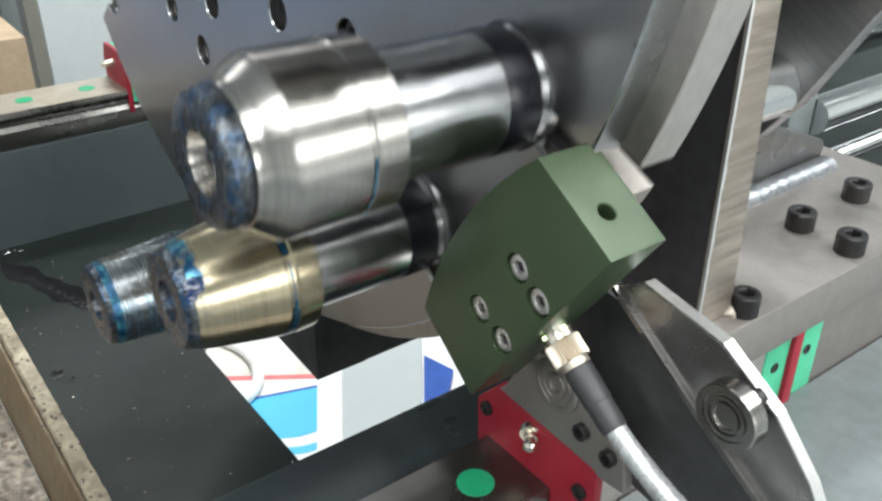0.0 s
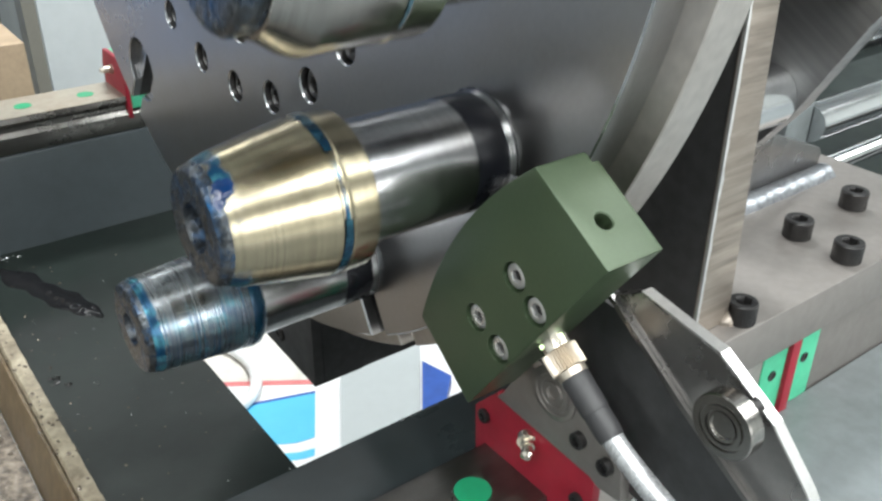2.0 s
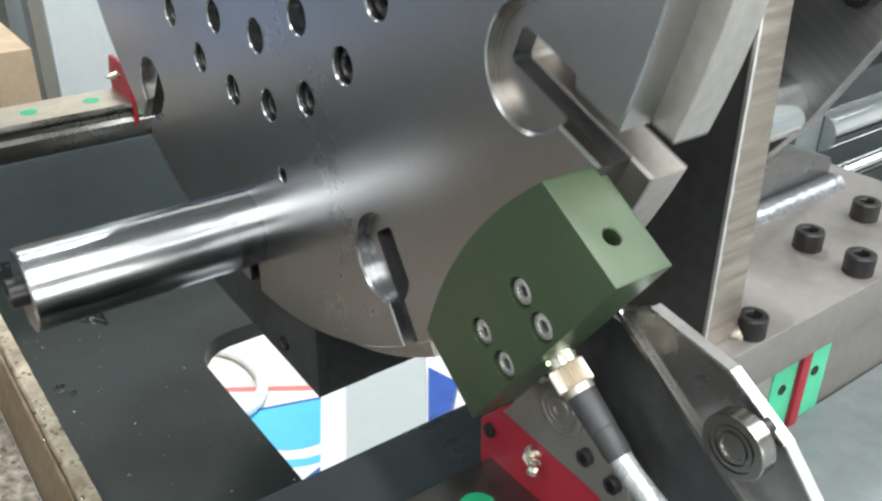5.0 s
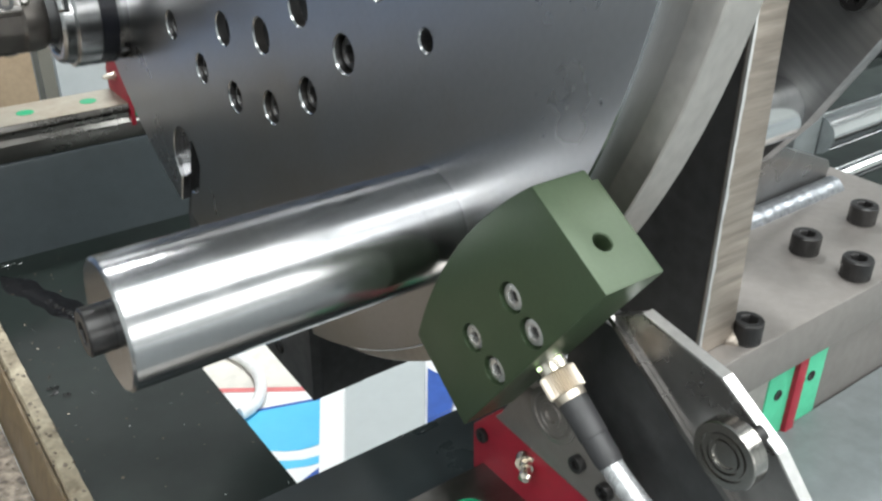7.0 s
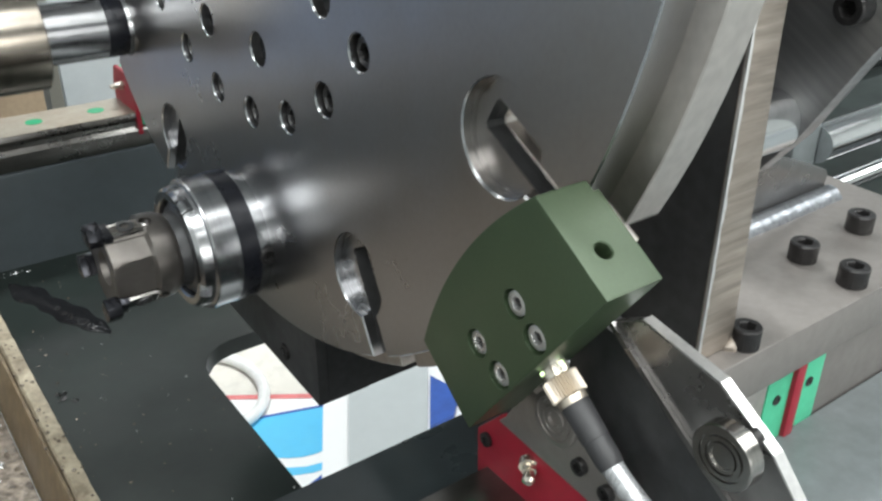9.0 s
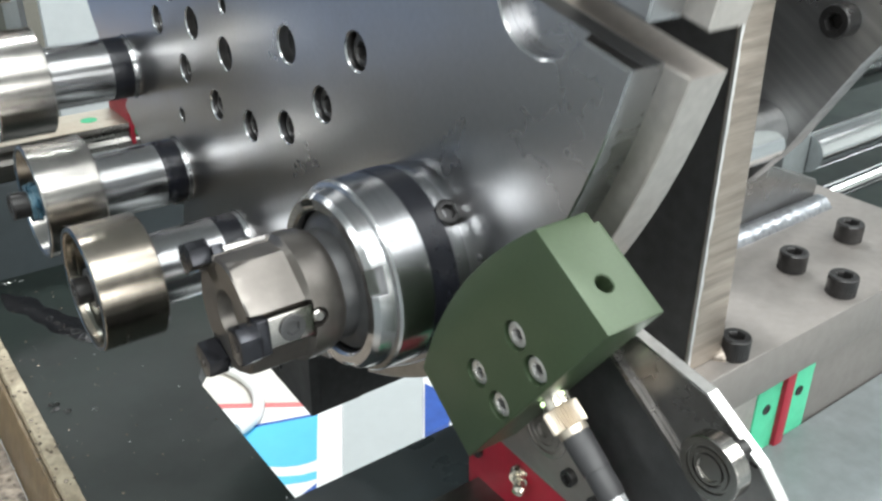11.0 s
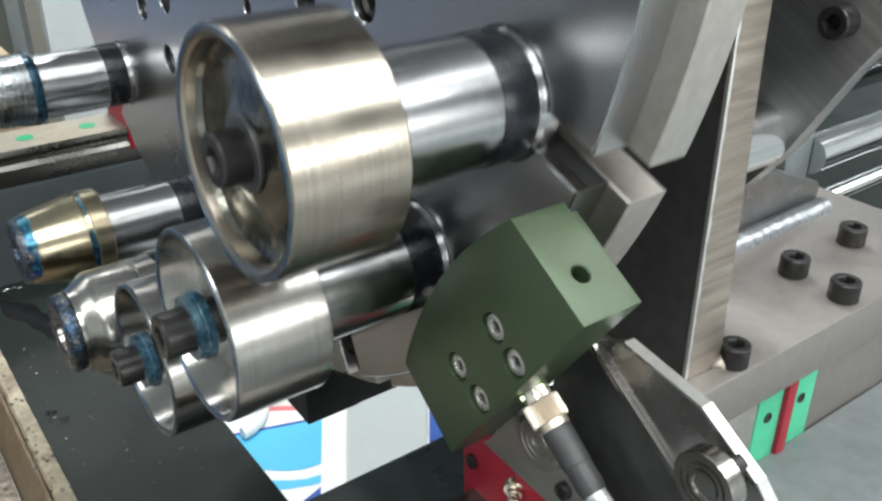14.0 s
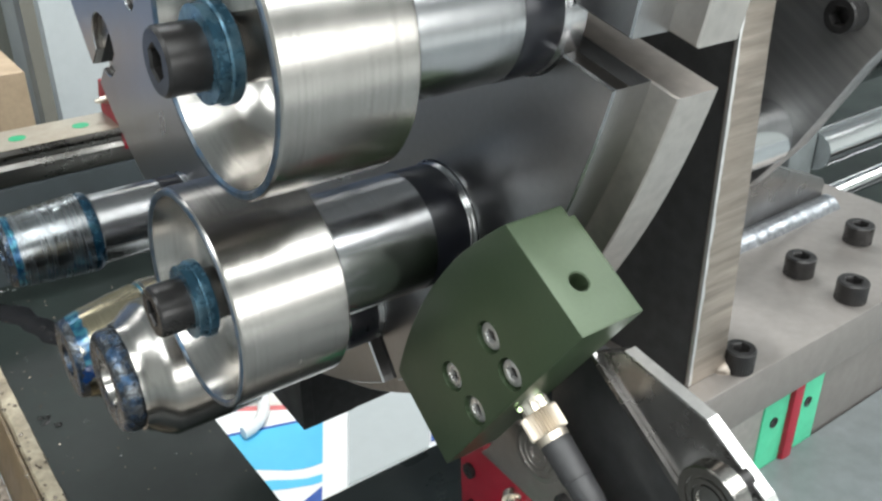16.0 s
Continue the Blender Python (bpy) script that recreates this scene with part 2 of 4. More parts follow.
CYAN = material("cyan_print", (0.10, 0.54, 0.86), 0.4, 0.0, 0.02, 50, stain=(0.13, 0.60, 0.86), stain_scale=12)
NAVY = material("navy_print", (0.03, 0.10, 0.42), 0.4, 0.0, 0.03, 50)
PINK = material("red_line_print", (0.72, 0.22, 0.22), 0.4, 0.0, 0.03, 50)
ROOF = material("workshop_roof", (0.48, 0.50, 0.50), 0.8, 0.0, 0.1, 6)
TROLLEY = material("blue_grey_table_paint", (0.13, 0.165, 0.24), 0.5, 0.0, 0.06, 60, stain=(0.11, 0.14, 0.20), stain_scale=6)
OLIVE = material("olive_grey_cabinet", (0.19, 0.195, 0.17), 0.8, 0.0, 0.05, 8)
WALL_BLUE = material("blue_grey_wall", (0.20, 0.27, 0.41), 0.8, 0.0, 0.05, 8)
POST = material("grey_brown_post", (0.13, 0.125, 0.105), 0.5, 0.0, 0.1, 30)
WALL = material("workshop_wall", (0.66, 0.68, 0.67), 0.8, 0.0, 0.05, 8)
FLOOR = material("workshop_floor", (0.48, 0.50, 0.50), 0.5, 0.0, 0.1, 20)
LED_GREEN = glowing("pale_green_led", (0.75, 1.0, 0.55), 2)


# ---------------------------------------------------------------- mesh helpers
def part(name, bm, mat, parent=None, label="", sharp=35):
    bm.normal_update()
    me = bpy.data.meshes.new(name)
    bmesh.ops.recalc_face_normals(bm, faces=bm.faces)
    bm.to_mesh(me)
    bm.free()
    me.materials.append(mat)
    me.shade_smooth()
    me.set_sharp_from_angle(angle=radians(sharp))
    ob = new(name, me)
    if parent:
        ob.parent = parent
    if label:
        ob["label"] = label
    return ob


def thing(name, label, category, group="", kind="", at=(0, 0, 0)):
    ob = new(name)
    ob.location = at
    ob.empty_display_size = 0.01
    return tagged(ob, label, category, group, kind)


def lathe(profile, n=48, m=None, close=False):
    """A turned body round the x axis, growing towards -x. profile: (distance from the face, radius) in mm."""
    bm = bmesh.new()
    rings = []
    for a, r in profile:
        if r < 1e-6:
            rings.append([bm.verts.new((-a / 1000, 0, 0))])
        else:
            rings.append([bm.verts.new((-a / 1000, r / 1000 * math.cos(k * math.tau / n), r / 1000 * math.sin(k * math.tau / n))) for k in range(n)])
    for p, q in zip(rings, rings[1:]):
        for k in range(n):
            j = (k + 1) % n
            if len(p) == 1 and len(q) == 1:
                continue
            if len(p) == 1:
                bm.faces.new((p[0], q[k], q[j]))
            elif len(q) == 1:
                bm.faces.new((p[k], p[j], q[0]))
            else:
                bm.faces.new((p[k], p[j], q[j], q[k]))
    if m:
        bm.transform(m)
    return bm


def box(x0, x1, y0, y1, z0, z1, bevel=0.0):
    bm = bmesh.new()
    bmesh.ops.create_cube(bm, size=1)
    bm.transform(Matrix.Translation(((x0 + x1) / 2, (y0 + y1) / 2, (z0 + z1) / 2)) @ Matrix.Diagonal((x1 - x0, y1 - y0, z1 - z0, 1)))
    if bevel:
        bmesh.ops.bevel(bm, geom=bm.edges[:], offset=bevel, segments=2, affect="EDGES", profile=0.6)
    return bm


def prism(points, x0, x1, bevel=0.0):
    """A plate whose outline (y, z) reaches from x0 to x1."""
    bm = bmesh.new()
    a = [bm.verts.new((x0, y, z)) for y, z in points]
    b = [bm.verts.new((x1, y, z)) for y, z in points]
    bm.faces.new(a)
    bm.faces.new(b[::-1])
    for k in range(len(points)):
        j = (k + 1) % len(points)
        bm.faces.new((a[k], b[k], b[j], a[j]))
    bmesh.ops.recalc_face_normals(bm, faces=bm.faces)
    if bevel:
        edges = [e for e in bm.edges if e.calc_face_angle(0) > 0.6]
        bmesh.ops.bevel(bm, geom=edges, offset=bevel, segments=2, affect="EDGES", profile=0.6)
    return bm


def prism_z(points, z0, z1, bevel=0.0):
    bm = prism([(x, y) for x, y in points], z0, z1, bevel)
    bm.transform(Matrix(((0, 1, 0, 0), (0, 0, 1, 0), (1, 0, 0, 0), (0, 0, 0, 1))))
    return bm


def prism_y(points, y0, y1, bevel=0.0):
    """A plate whose outline (x, z) reaches from y0 to y1."""
    bm = prism(points, y0, y1, bevel)
    bm.transform(Matrix(((0, 1, 0, 0), (1, 0, 0, 0), (0, 0, 1, 0), (0, 0, 0, 1))))
    return bm


def holed_plate(outer, holes, x0, x1, chamfer=0.0):
    """A plate of any outline (y, z) with holes through it, from x0 to x1."""
    loops = [outer] + holes
    pts, edges, faces = [], [], []
    for loop in loops:
        s = len(pts)
        pts += [Vector(p) for p in loop]
        edges += [(s + k, s + (k + 1) % len(loop)) for k in range(len(loop))]
    v, e, f, *_ = delaunay_2d_cdt(pts, edges, [], 1, 1e-7)

    def inside(q, loop):
        hit = False
        for k in range(len(loop)):
            (ax, ay), (bx, by) = loop[k], loop[(k + 1) % len(loop)]
            if (ay > q[1]) != (by > q[1]) and q[0] < (bx - ax) * (q[1] - ay) / (by - ay) + ax:
                hit = not hit
        return hit

    keep = []
    for tri in f:
        c = (sum((v[i] for i in tri), Vector((0, 0)))) / len(tri)
        if inside(c, outer) and not any(inside(c, h) for h in holes):
            keep.append(tri)
    bm = bmesh.new()
    a = [bm.verts.new((x0, p.x, p.y)) for p in v]
    b = [bm.verts.new((x1, p.x, p.y)) for p in v]
    count = {}
    for tri in keep:
        bm.faces.new([a[i] for i in tri])
        bm.faces.new([b[i] for i in reversed(tri)])
        for k in range(len(tri)):
            i, j = tri[k], tri[(k + 1) % len(tri)]
            count.setdefault((min(i, j), max(i, j)), []).append((i, j))
    for both in count.values():
        if len(both) == 1:
            i, j = both[0]
            bm.faces.new((a[j], a[i], b[i], b[j]))
    bmesh.ops.delete(bm, geom=[q for q in bm.verts if not q.link_faces], context="VERTS")
    if chamfer:
        bm.normal_update()
        edges = [e for e in bm.edges if len(e.link_faces) == 2 and abs(e.verts[0].co.x - x0) < 1e-7 and abs(e.verts[1].co.x - x0) < 1e-7 and e.calc_face_angle(0) > 1.0]
        bmesh.ops.bevel(bm, geom=edges, offset=chamfer, segments=1, affect="EDGES", profile=0.5)
    return bm


def ring_points(cy, cz, r, n=24, start=0.0):
    return [(cy + r * math.cos(start + k * math.tau / n), cz + r * math.sin(start + k * math.tau / n)) for k in range(n)]


def socket_screw(r, h, hexr, depth=None, n=24, knurl=0.0):
    """A cap screw's head along -x from its seat at x = 0, with a hexagon recess. mm."""
    bm = bmesh.new()
    depth = depth or h * 0.55

    def ring(a, f):
        return [bm.verts.new((-a / 1000, f(k) / 1000 * math.cos(k * math.tau / n), f(k) / 1000 * math.sin(k * math.tau / n))) for k in range(n)]

    def hexa(k):
        return hexr * 0.866 / math.cos(((k * 360 / n) % 60 - 30) * math.pi / 180)

    rings = [ring(0, lambda k: r - knurl * (k % 2)), ring(h * 0.86, lambda k: r - knurl * (k % 2)), ring(h * 0.92, lambda k: r), ring(h, lambda k: r * 0.92), ring(h, lambda k: hexa(k) * 1.12), ring(h - 0.5, hexa), ring(h - depth, hexa)]
    for p, q in zip(rings, rings[1:]):
        for k in range(n):
            j = (k + 1) % n
            bm.faces.new((p[k], p[j], q[j], q[k]))
    bm.faces.new(rings[-1])
    return bm


def moved(bm, m):
    bm.transform(m)
    return bm


def tube(points, r, n=16):
    """A round cable through the points."""
    bm = bmesh.new()
    rings = []
    for k, p in enumerate(points):
        p = Vector(p)
        d = (Vector(points[min(k + 1, len(points) - 1)]) - Vector(points[max(k - 1, 0)])).normalized()
        u = d.cross(Vector((0, 0.3, 1))).normalized()
        w = d.cross(u)
        rings.append([bm.verts.new(p + r * (u * math.cos(j * math.tau / n) + w * math.sin(j * math.tau / n))) for j in range(n)])
    for p, q in zip(rings, rings[1:]):
        for k in range(n):
            j = (k + 1) % n
            bm.faces.new((p[k], p[j], q[j], q[k]))
    bm.faces.new(rings[0])
    bm.faces.new(rings[-1])
    return bm


def carved(ob, cutters):
    """Cuts the given bodies out of ob for good."""
    tools = []
    for bm in cutters:
        me = bpy.data.meshes.new("carving")
        bmesh.ops.recalc_face_normals(bm, faces=bm.faces)
        bm.to_mesh(me)
        bm.free()
        c = new("carving", me)
        mod = ob.modifiers.new("carve", "BOOLEAN")
        mod.operation, mod.object, mod.solver = "DIFFERENCE", c, "EXACT"
        tools.append(c)
    dg = bpy.context.evaluated_depsgraph_get()
    dg.update()
    me = bpy.data.meshes.new_from_object(ob.evaluated_get(dg))
    ob.modifiers.clear()
    ob.data = me
    for c in tools:
        bpy.data.objects.remove(c)
    me.shade_smooth()
    for poly in me.polygons:
        if poly.area > 0.00003:
            poly.use_smooth = False
    me.set_sharp_from_angle(angle=radians(20))
    return ob


UP = Matrix.Rotation(radians(90), 4, "Y")      # turns -x into +z
MOVING = []                                    # things that turn with the disc


# ---------------------------------------------------------------- the workshop round it
floor = part("floor", box(-5, 6, -5, 6, -0.1, 0.0), FLOOR)
tagged(floor, "grey painted concrete workshop floor", "floor", kind="structure")
ceiling = part("ceiling", box(-5, 6, -5, 6, 4.2, 4.3), ROOF)
tagged(ceiling, "grey sheet workshop ceiling", "ceiling", kind="structure")
for nm, dims in (("wall_north", (-5, 6, 6, 6.1)), ("wall_south", (-5, 6, -5.1, -5)), ("wall_east", (6, 6.1, -5, 6)), ("wall_west", (-5.1, -5, -5, 6))):
    tagged(part(nm, box(*dims, 0, 4.2), {"wall_north": WALL_BLUE}.get(nm, WALL)), "plain blue-grey workshop wall" if nm == "wall_north" else "plain grey workshop wall", "wall", kind="structure")

# ---------------------------------------------------------------- machine bed
TZ = H - 0.328
bed = thing("machine_bed", "dark grey-green painted machine bed with an open chute", "machine bed")
part("near_beam", box(-0.6, 1.2, 0.1387, 0.232, H - 0.40, H - 0.235, 0.003), PAINT_BEAM, bed)
part("near_ledge", box(-0.6, 1.2, -0.20, 0.1384, H - 0.42, H - 0.2250, 0.001), PAINT_LIGHT, bed, "grey painted outer ledge")
part("far_beam", box(-0.6, 1.2, 0.655, 0.708, H - 0.42, H - 0.2534, 0.003), PAINT_MID, bed)
for lx in (-0.45, 1.0):
    for ly in (0.0, 0.78):
        part("leg", box(lx, lx + 0.09, ly, ly + 0.09, 0, H - 0.42, 0.004), PAINT, bed)
part("table_top", moved(holed_plate([(0.0575, 0.10), (1.2, 0.10), (1.2, 0.6548), (0.0575, 0.6548)], [[(0.147, 0.18), (0.52, 0.18), (0.52, 0.473), (0.174, 0.473), (0.166, 0.4715), (0.159, 0.4675), (0.1525, 0.4605), (0.1485, 0.4525), (0.147, 0.444)]], 0, 0.012), Matrix(((0, 1, 0, 0), (0, 0, 1, 0), (1, 0, 0, TZ - 0.012), (0, 0, 0, 1)))), PAINT, bed)
strip = bmesh.new()
rows = []
rnd = random.Random(3)
for k in range(240):
    y = 0.05 + 0.85 * k / 239
    n1, n2 = noise.noise(Vector((y * 90, 1, 0))), noise.noise(Vector((y * 260, 5, 0)))
    left, right = 0.0478 + 0.0010 * n1 + 0.0003 * n2, 0.0579 + 0.0007 * n2 + 0.0003 * n1
    top = TZ + 0.004 + 0.0003 * n2
    rows.append([strip.verts.new(q) for q in ((left - 0.001, y, TZ - 0.05), (left, y, top - 0.0016), (left + 0.0012, y, top), ((left + right) / 2, y, top + 0.0004 * n1), (right - 0.001, y, top - 0.0004), (right, y, TZ - 0.002), (right, y, TZ - 0.05))])
for a, b in zip(rows, rows[1:]):
    for j in range(6):
        strip.faces.new((a[j], a[j + 1], b[j + 1], b[j]))
part("edge_strip", strip, WORN, bed, "worn yellowed edge strip", 50)
part("stained_face", moved(prism_y([(0.0365, TZ - 0.032), (0.0458, TZ - 0.032), (0.0470, TZ + 0.0010), (0.0450, TZ + 0.0012)], 0.05, 0.9, 0.0006), Matrix()), OCHRE, bed, "oil-stained ochre inner face")
part("chip_tray", box(-0.4, 0.0362, 0.05, 0.9, TZ - 0.06, TZ - 0.03), RUST, bed, "oily chip tray")


def rail(y, z_top, name, dots, mat, w=0.0166):
    th = thing(name, "steel linear guide rail with green sticker dots", "guide rail", "guide rails")
    h = 0.0262
    prof = [(y - w, z_top - h), (y - w, z_top - 0.014), (y - w + 0.003, z_top - 0.011), (y - w + 0.003, z_top - 0.007), (y - w, z_top - 0.004), (y - w + 0.0008, z_top), (y + w - 0.0008, z_top), (y + w, z_top - 0.004), (y + w - 0.003, z_top - 0.007), (y + w - 0.003, z_top - 0.011), (y + w, z_top - 0.014), (y + w, z_top - h)]
    part("bar", prism(prof, -0.5, 1.1, 0.0003), RAIL, th)
    # pale strip paints the reflection and dust on the rail's top
    if mat is not RAIL:
        part("pale_top", box(-0.5, 1.1, y - w + 0.0010, y + w - 0.0010, z_top + 0.0001, z_top + 0.0004), mat, th, "pale top face, reflection and dust in its colour")
        z_top += 0.0004
    for x in dots:
        part("sticker", moved(lathe([(0, 6.2), (0.25, 6.2), (0.25, 0)], 32), Matrix.Translation((x, y, z_top)) @ UP), STICKER, th, "round green sticker")
    return th


rail(0.1605, H - 0.208, "guide_rail", (0.1315,), RAIL)
rail(0.679, H - 0.227, "guide_rail", (0.121, 0.1665), RAIL_PALE, 0.0225)


def carriage(y, z_top, x0, length, red_front, red_back, seal_outline=None, drop=0.0006, steel=None):
    th = thing("rail_carriage", "steel linear carriage with green end caps and red seals", "carriage", "rail carriages")
    w, h = 0.0240, 0.0372
    prof = [(y - w, z_top - h), (y - w, z_top - 0.003), (y - w + 0.003, z_top), (y + w - 0.006, z_top), (y + w, z_top - 0.012), (y + w, z_top - h)]
    seal = None
    if red_front:
        face = seal_outline or prof
        seal = part("front_seal", prism(face, x0, x0 + 0.0035, 0.0006), RED, th, "red front seal")
    part("front_cap", prism([(y + (py - y) * 0.97, pz - drop) for py, pz in prof], x0 + 0.0035, x0 + 0.016, 0.001), MINT, th, "green end cap")
    part("body", prism([(y + (py - y) * 0.95, pz) for py, pz in prof], x0 + 0.016, x0 + length - 0.016, 0.0006), steel or GROUND, th)
    part("back_cap", prism([(y + (py - y) * 0.97, pz - 0.0006) for py, pz in prof], x0 + length - 0.016, x0 + length, 0.001), MINT, th, "green end cap")
    if red_back:
        part("back_seal", prism([(py - 0.0014 if py < y else py, pz + 0.0002) for py, pz in prof], x0 + length - 0.0012, x0 + length + 0.0048, 0.0012), RED, th, "red back seal")
    return th, seal


NEAR_SEAL = [(y, H + z) for y, z in ((0.1260, -0.2140), (0.1260, -0.1885), (0.1285, -0.1862), (0.1690, -0.1832), (0.1716, -0.1831), (0.1823, -0.1949), (0.1815, -0.2140))]
near_carriage, near_seal = carriage(0.1615, H - 0.1895, 0.1495, 0.119, True, True, NEAR_SEAL, 0.0040)
second_carriage, _ = carriage(0.1615, H - 0.1895, 0.2735, 0.10, False, False, steel=MILL)
far_carriage, far_seal = carriage(0.679, H - 0.199, 0.190, 0.11, True, False, [(y, H + z) for y, z in ((0.6555, -0.2440), (0.6550, -0.2020), (0.6580, -0.1990), (0.6970, -0.1990), (0.7030, -0.2110), (0.7030, -0.2440))])


# black discs on the end caps paint dark side holes that aren't cut
for x, par in ((0.2595, near_carriage), (0.2805, second_carriage)):
    part("cap_screw", moved(lathe([(0, 2.2), (0.5, 2.2), (0.5, 1.5), (0.1, 1.4), (0.1, 0)], 20), Matrix.Translation((x, 0.1382, H - 0.2045)) @ Matrix.Rotation(radians(90), 4, "Z")), BLACK, par, "dark disc standing in for a side hole")


def seal_screw(x, y, z, parent, r=2.6):
    part("seal_screw", moved(socket_screw(r, 1.6, r * 0.55), Matrix.Translation((x, y, z))), BLACK, parent, "small black screw")


part("grease_nipple", moved(lathe([(0, 3.4), (2.2, 3.4), (2.4, 2.6), (5, 2.6), (7.2, 2.3), (9.6, 1.2), (9.6, 0)], 16), Matrix.Translation((0.190, 0.679, H - 0.2105))), NICKEL, far_seal, "bright grease nipple")
seal_screw(0.1495, 0.1767, H - 0.1961, near_seal)
seal_screw(0.1495, 0.1316, H - 0.1992, near_seal)
part("grease_nipple", moved(lathe([(0, 3.6), (2.4, 3.6), (2.6, 2.4), (4.4, 2.4), (4.6, 1.7), (6.0, 1.7), (6.7, 2.2), (8.0, 2.2), (9.0, 1.1), (9.0, 0)], 16), Matrix.Translation((0.1499, 0.1556, H - 0.1912)) @ Matrix.Rotation(radians(46), 4, "Z") @ Matrix.Rotation(radians(-8), 4, "Y")), NICKEL, near_seal, "bright grease nipple")

# ---------------------------------------------------------------- spindle carriage: base plate, upright, gusset
ZB = H - 0.169
base_plate = thing("base_plate", "thick raw steel base plate bolted over the carriages", "base plate")
part("plate", box(0.205, 0.391, 0.1335, 0.42, ZB - 0.0195, ZB, 0.0012), MILL, base_plate)
upright = thing("upright_plate", "dark upright steel plate with a flame-cut edge", "steel plate")
part("plate", prism_y([(0.2096, ZB + 0.0003), (0.2276, ZB + 0.0003), (0.2216, H - 0.059), (0.2170, H + 0.25), (0.2058, H + 0.25), (0.2085, H - 0.059)], 0.1432, 0.56), DARK, upright)
part("cut_edge", prism_y([(0.2095, ZB + 0.0003), (0.2277, ZB + 0.0003), (0.2223, H - 0.059), (0.2179, H + 0.25), (0.2056, H + 0.25), (0.2083, H - 0.059)], 0.1415, 0.1431, 0.0004), SAWN, upright, "striated flame-cut edge")
burr = bmesh.new()
rows = []
for k in range(150):
    q = k / 149
    z = ZB + 0.001 + (H + 0.24 - ZB) * q
    xl = 0.2095 + (0.2083 - 0.2095) * min(1, q / 0.27) + (0.2056 - 0.2083) * max(0, (q - 0.27) / 0.73)
    wide = 0.0007 + 0.0006 * noise.noise(Vector((z * 130, 3, 0))) + 0.0004 * noise.noise(Vector((z * 420, 8, 0)))
    rows.append([burr.verts.new(p) for p in ((xl - 0.0003, 0.1424, z), (xl - 0.0002, 0.1413, z), (xl + max(0.0002, wide), 0.1411, z), (xl + max(0.0003, wide) + 0.0003, 0.1416, z))])
for a, b in zip(rows, rows[1:]):
    for j in range(3):
        burr.faces.new((a[j], a[j + 1], b[j + 1], b[j]))
part("edge_burr", burr, BRIGHT, upright, "bright ragged burr along the cut edge", 60)
gusset = thing("gusset_plate", "triangular steel gusset welded to the base plate", "gusset")
part("plate", prism_y([(0.2275, ZB), (0.3690, ZB), (0.3700, ZB + 0.0095), (0.3680, ZB + 0.0122), (0.2252, ZB + 0.0675)], 0.1985, 0.2090, 0.0008), SIDE, gusset)


def weld(points, r, parent, seed=1):
    rnd = random.Random(seed)
    path = []
    for k in range(len(points) - 1):
        a, b = Vector(points[k]), Vector(points[k + 1])
        n = max(4, int((b - a).length / 0.0014))
        path += [a.lerp(b, i / n) for i in range(n)]
    path.append(Vector(points[-1]))
    bm = tube(path, r, 14)
    for v in bm.verts:
        q = noise.noise(v.co * 260 + Vector((seed, 0, 0))) * 0.5 + noise.noise(v.co * 900) * 0.25
        k = int(v.index / 14)
        v.co += Vector((0, -1, 1)).normalized() * r * (q * 0.22 + 0.03 * math.sin(k * 0.9))
    return part("weld_bead", bm, WELD, parent, "bright uneven weld bead", 80)


weld([(0.231, 0.1940, ZB - 0.001), (0.370, 0.1950, ZB - 0.001)], 0.0060, gusset)
corners = [Vector(q) for q in ((0.2235, 0.1420, ZB), (0.2272, 0.1414, ZB + 0.0005), (0.2292, 0.1425, ZB + 0.001), (0.2296, 0.148, ZB + 0.001), (0.2294, 0.156, ZB + 0.0005))]
run = [a.lerp(b, k / 10) for a, b in zip(corners, corners[1:]) for k in range(10)] + [corners[-1]]
blob = tube(run, 0.0029, 14)
for k, v in enumerate(blob.verts):
    c, q = run[k // 14], (k // 14) / (len(run) - 1)
    swell = min(1, 0.35 + 4 * q, 0.3 + 5 * (1 - q)) * (1.0 + 0.45 * math.exp(-((q - 0.45) * 5) ** 2)) * (1 + 0.25 * noise.noise(v.co * 400) + 0.08 * noise.noise(v.co * 1200))
    v.co = c + (v.co - c) * swell
part("weld_bead", blob, SAWN, upright, "lumpy grey weld bead", 80)

for x, y, r in ((0.3030, 0.1650, 5.8), (0.3470, 0.1668, 5.8), (0.3015, 0.1420, 5.8), (0.2315, 0.1392, 5.2)):
    sc = thing("cap_screw", "black socket-head cap screw in the base plate", "screw", "base plate screws")
    part("head", moved(socket_screw(r, 8.0, r * 0.56, 5, 72, 0.22), Matrix.Translation((x, y, ZB + 0.0002)) @ UP), BLACK, sc)

# black housing block behind the disc
housing = thing("spindle_housing", "black square spindle housing behind the tool disc", "housing")
CYH, CZH = 0.3505, H + 0.0085


def housing_slab(radius, shift, x0, x1, name):
    arc_pts = []
    for q in np.linspace(-68.0, -101.4, 22):
        arc_pts.append((CYH + radius * math.cos(radians(q)), CZH + radius * math.sin(radians(q))))
    arc_pts = [(y, z) for y, z in arc_pts if y > 0.3045 + shift]
    low = [(0.3045 + shift, H - 0.2650), (0.374, H - 0.2605), (0.420, H - 0.2580), (0.440, H - 0.2562), (0.4445, H - 0.2454), (0.4440, H - 0.222)]
    part(name, prism(low + arc_pts + [(0.3045 + shift, arc_pts[-1][1])], x0, x1), DARK, housing)


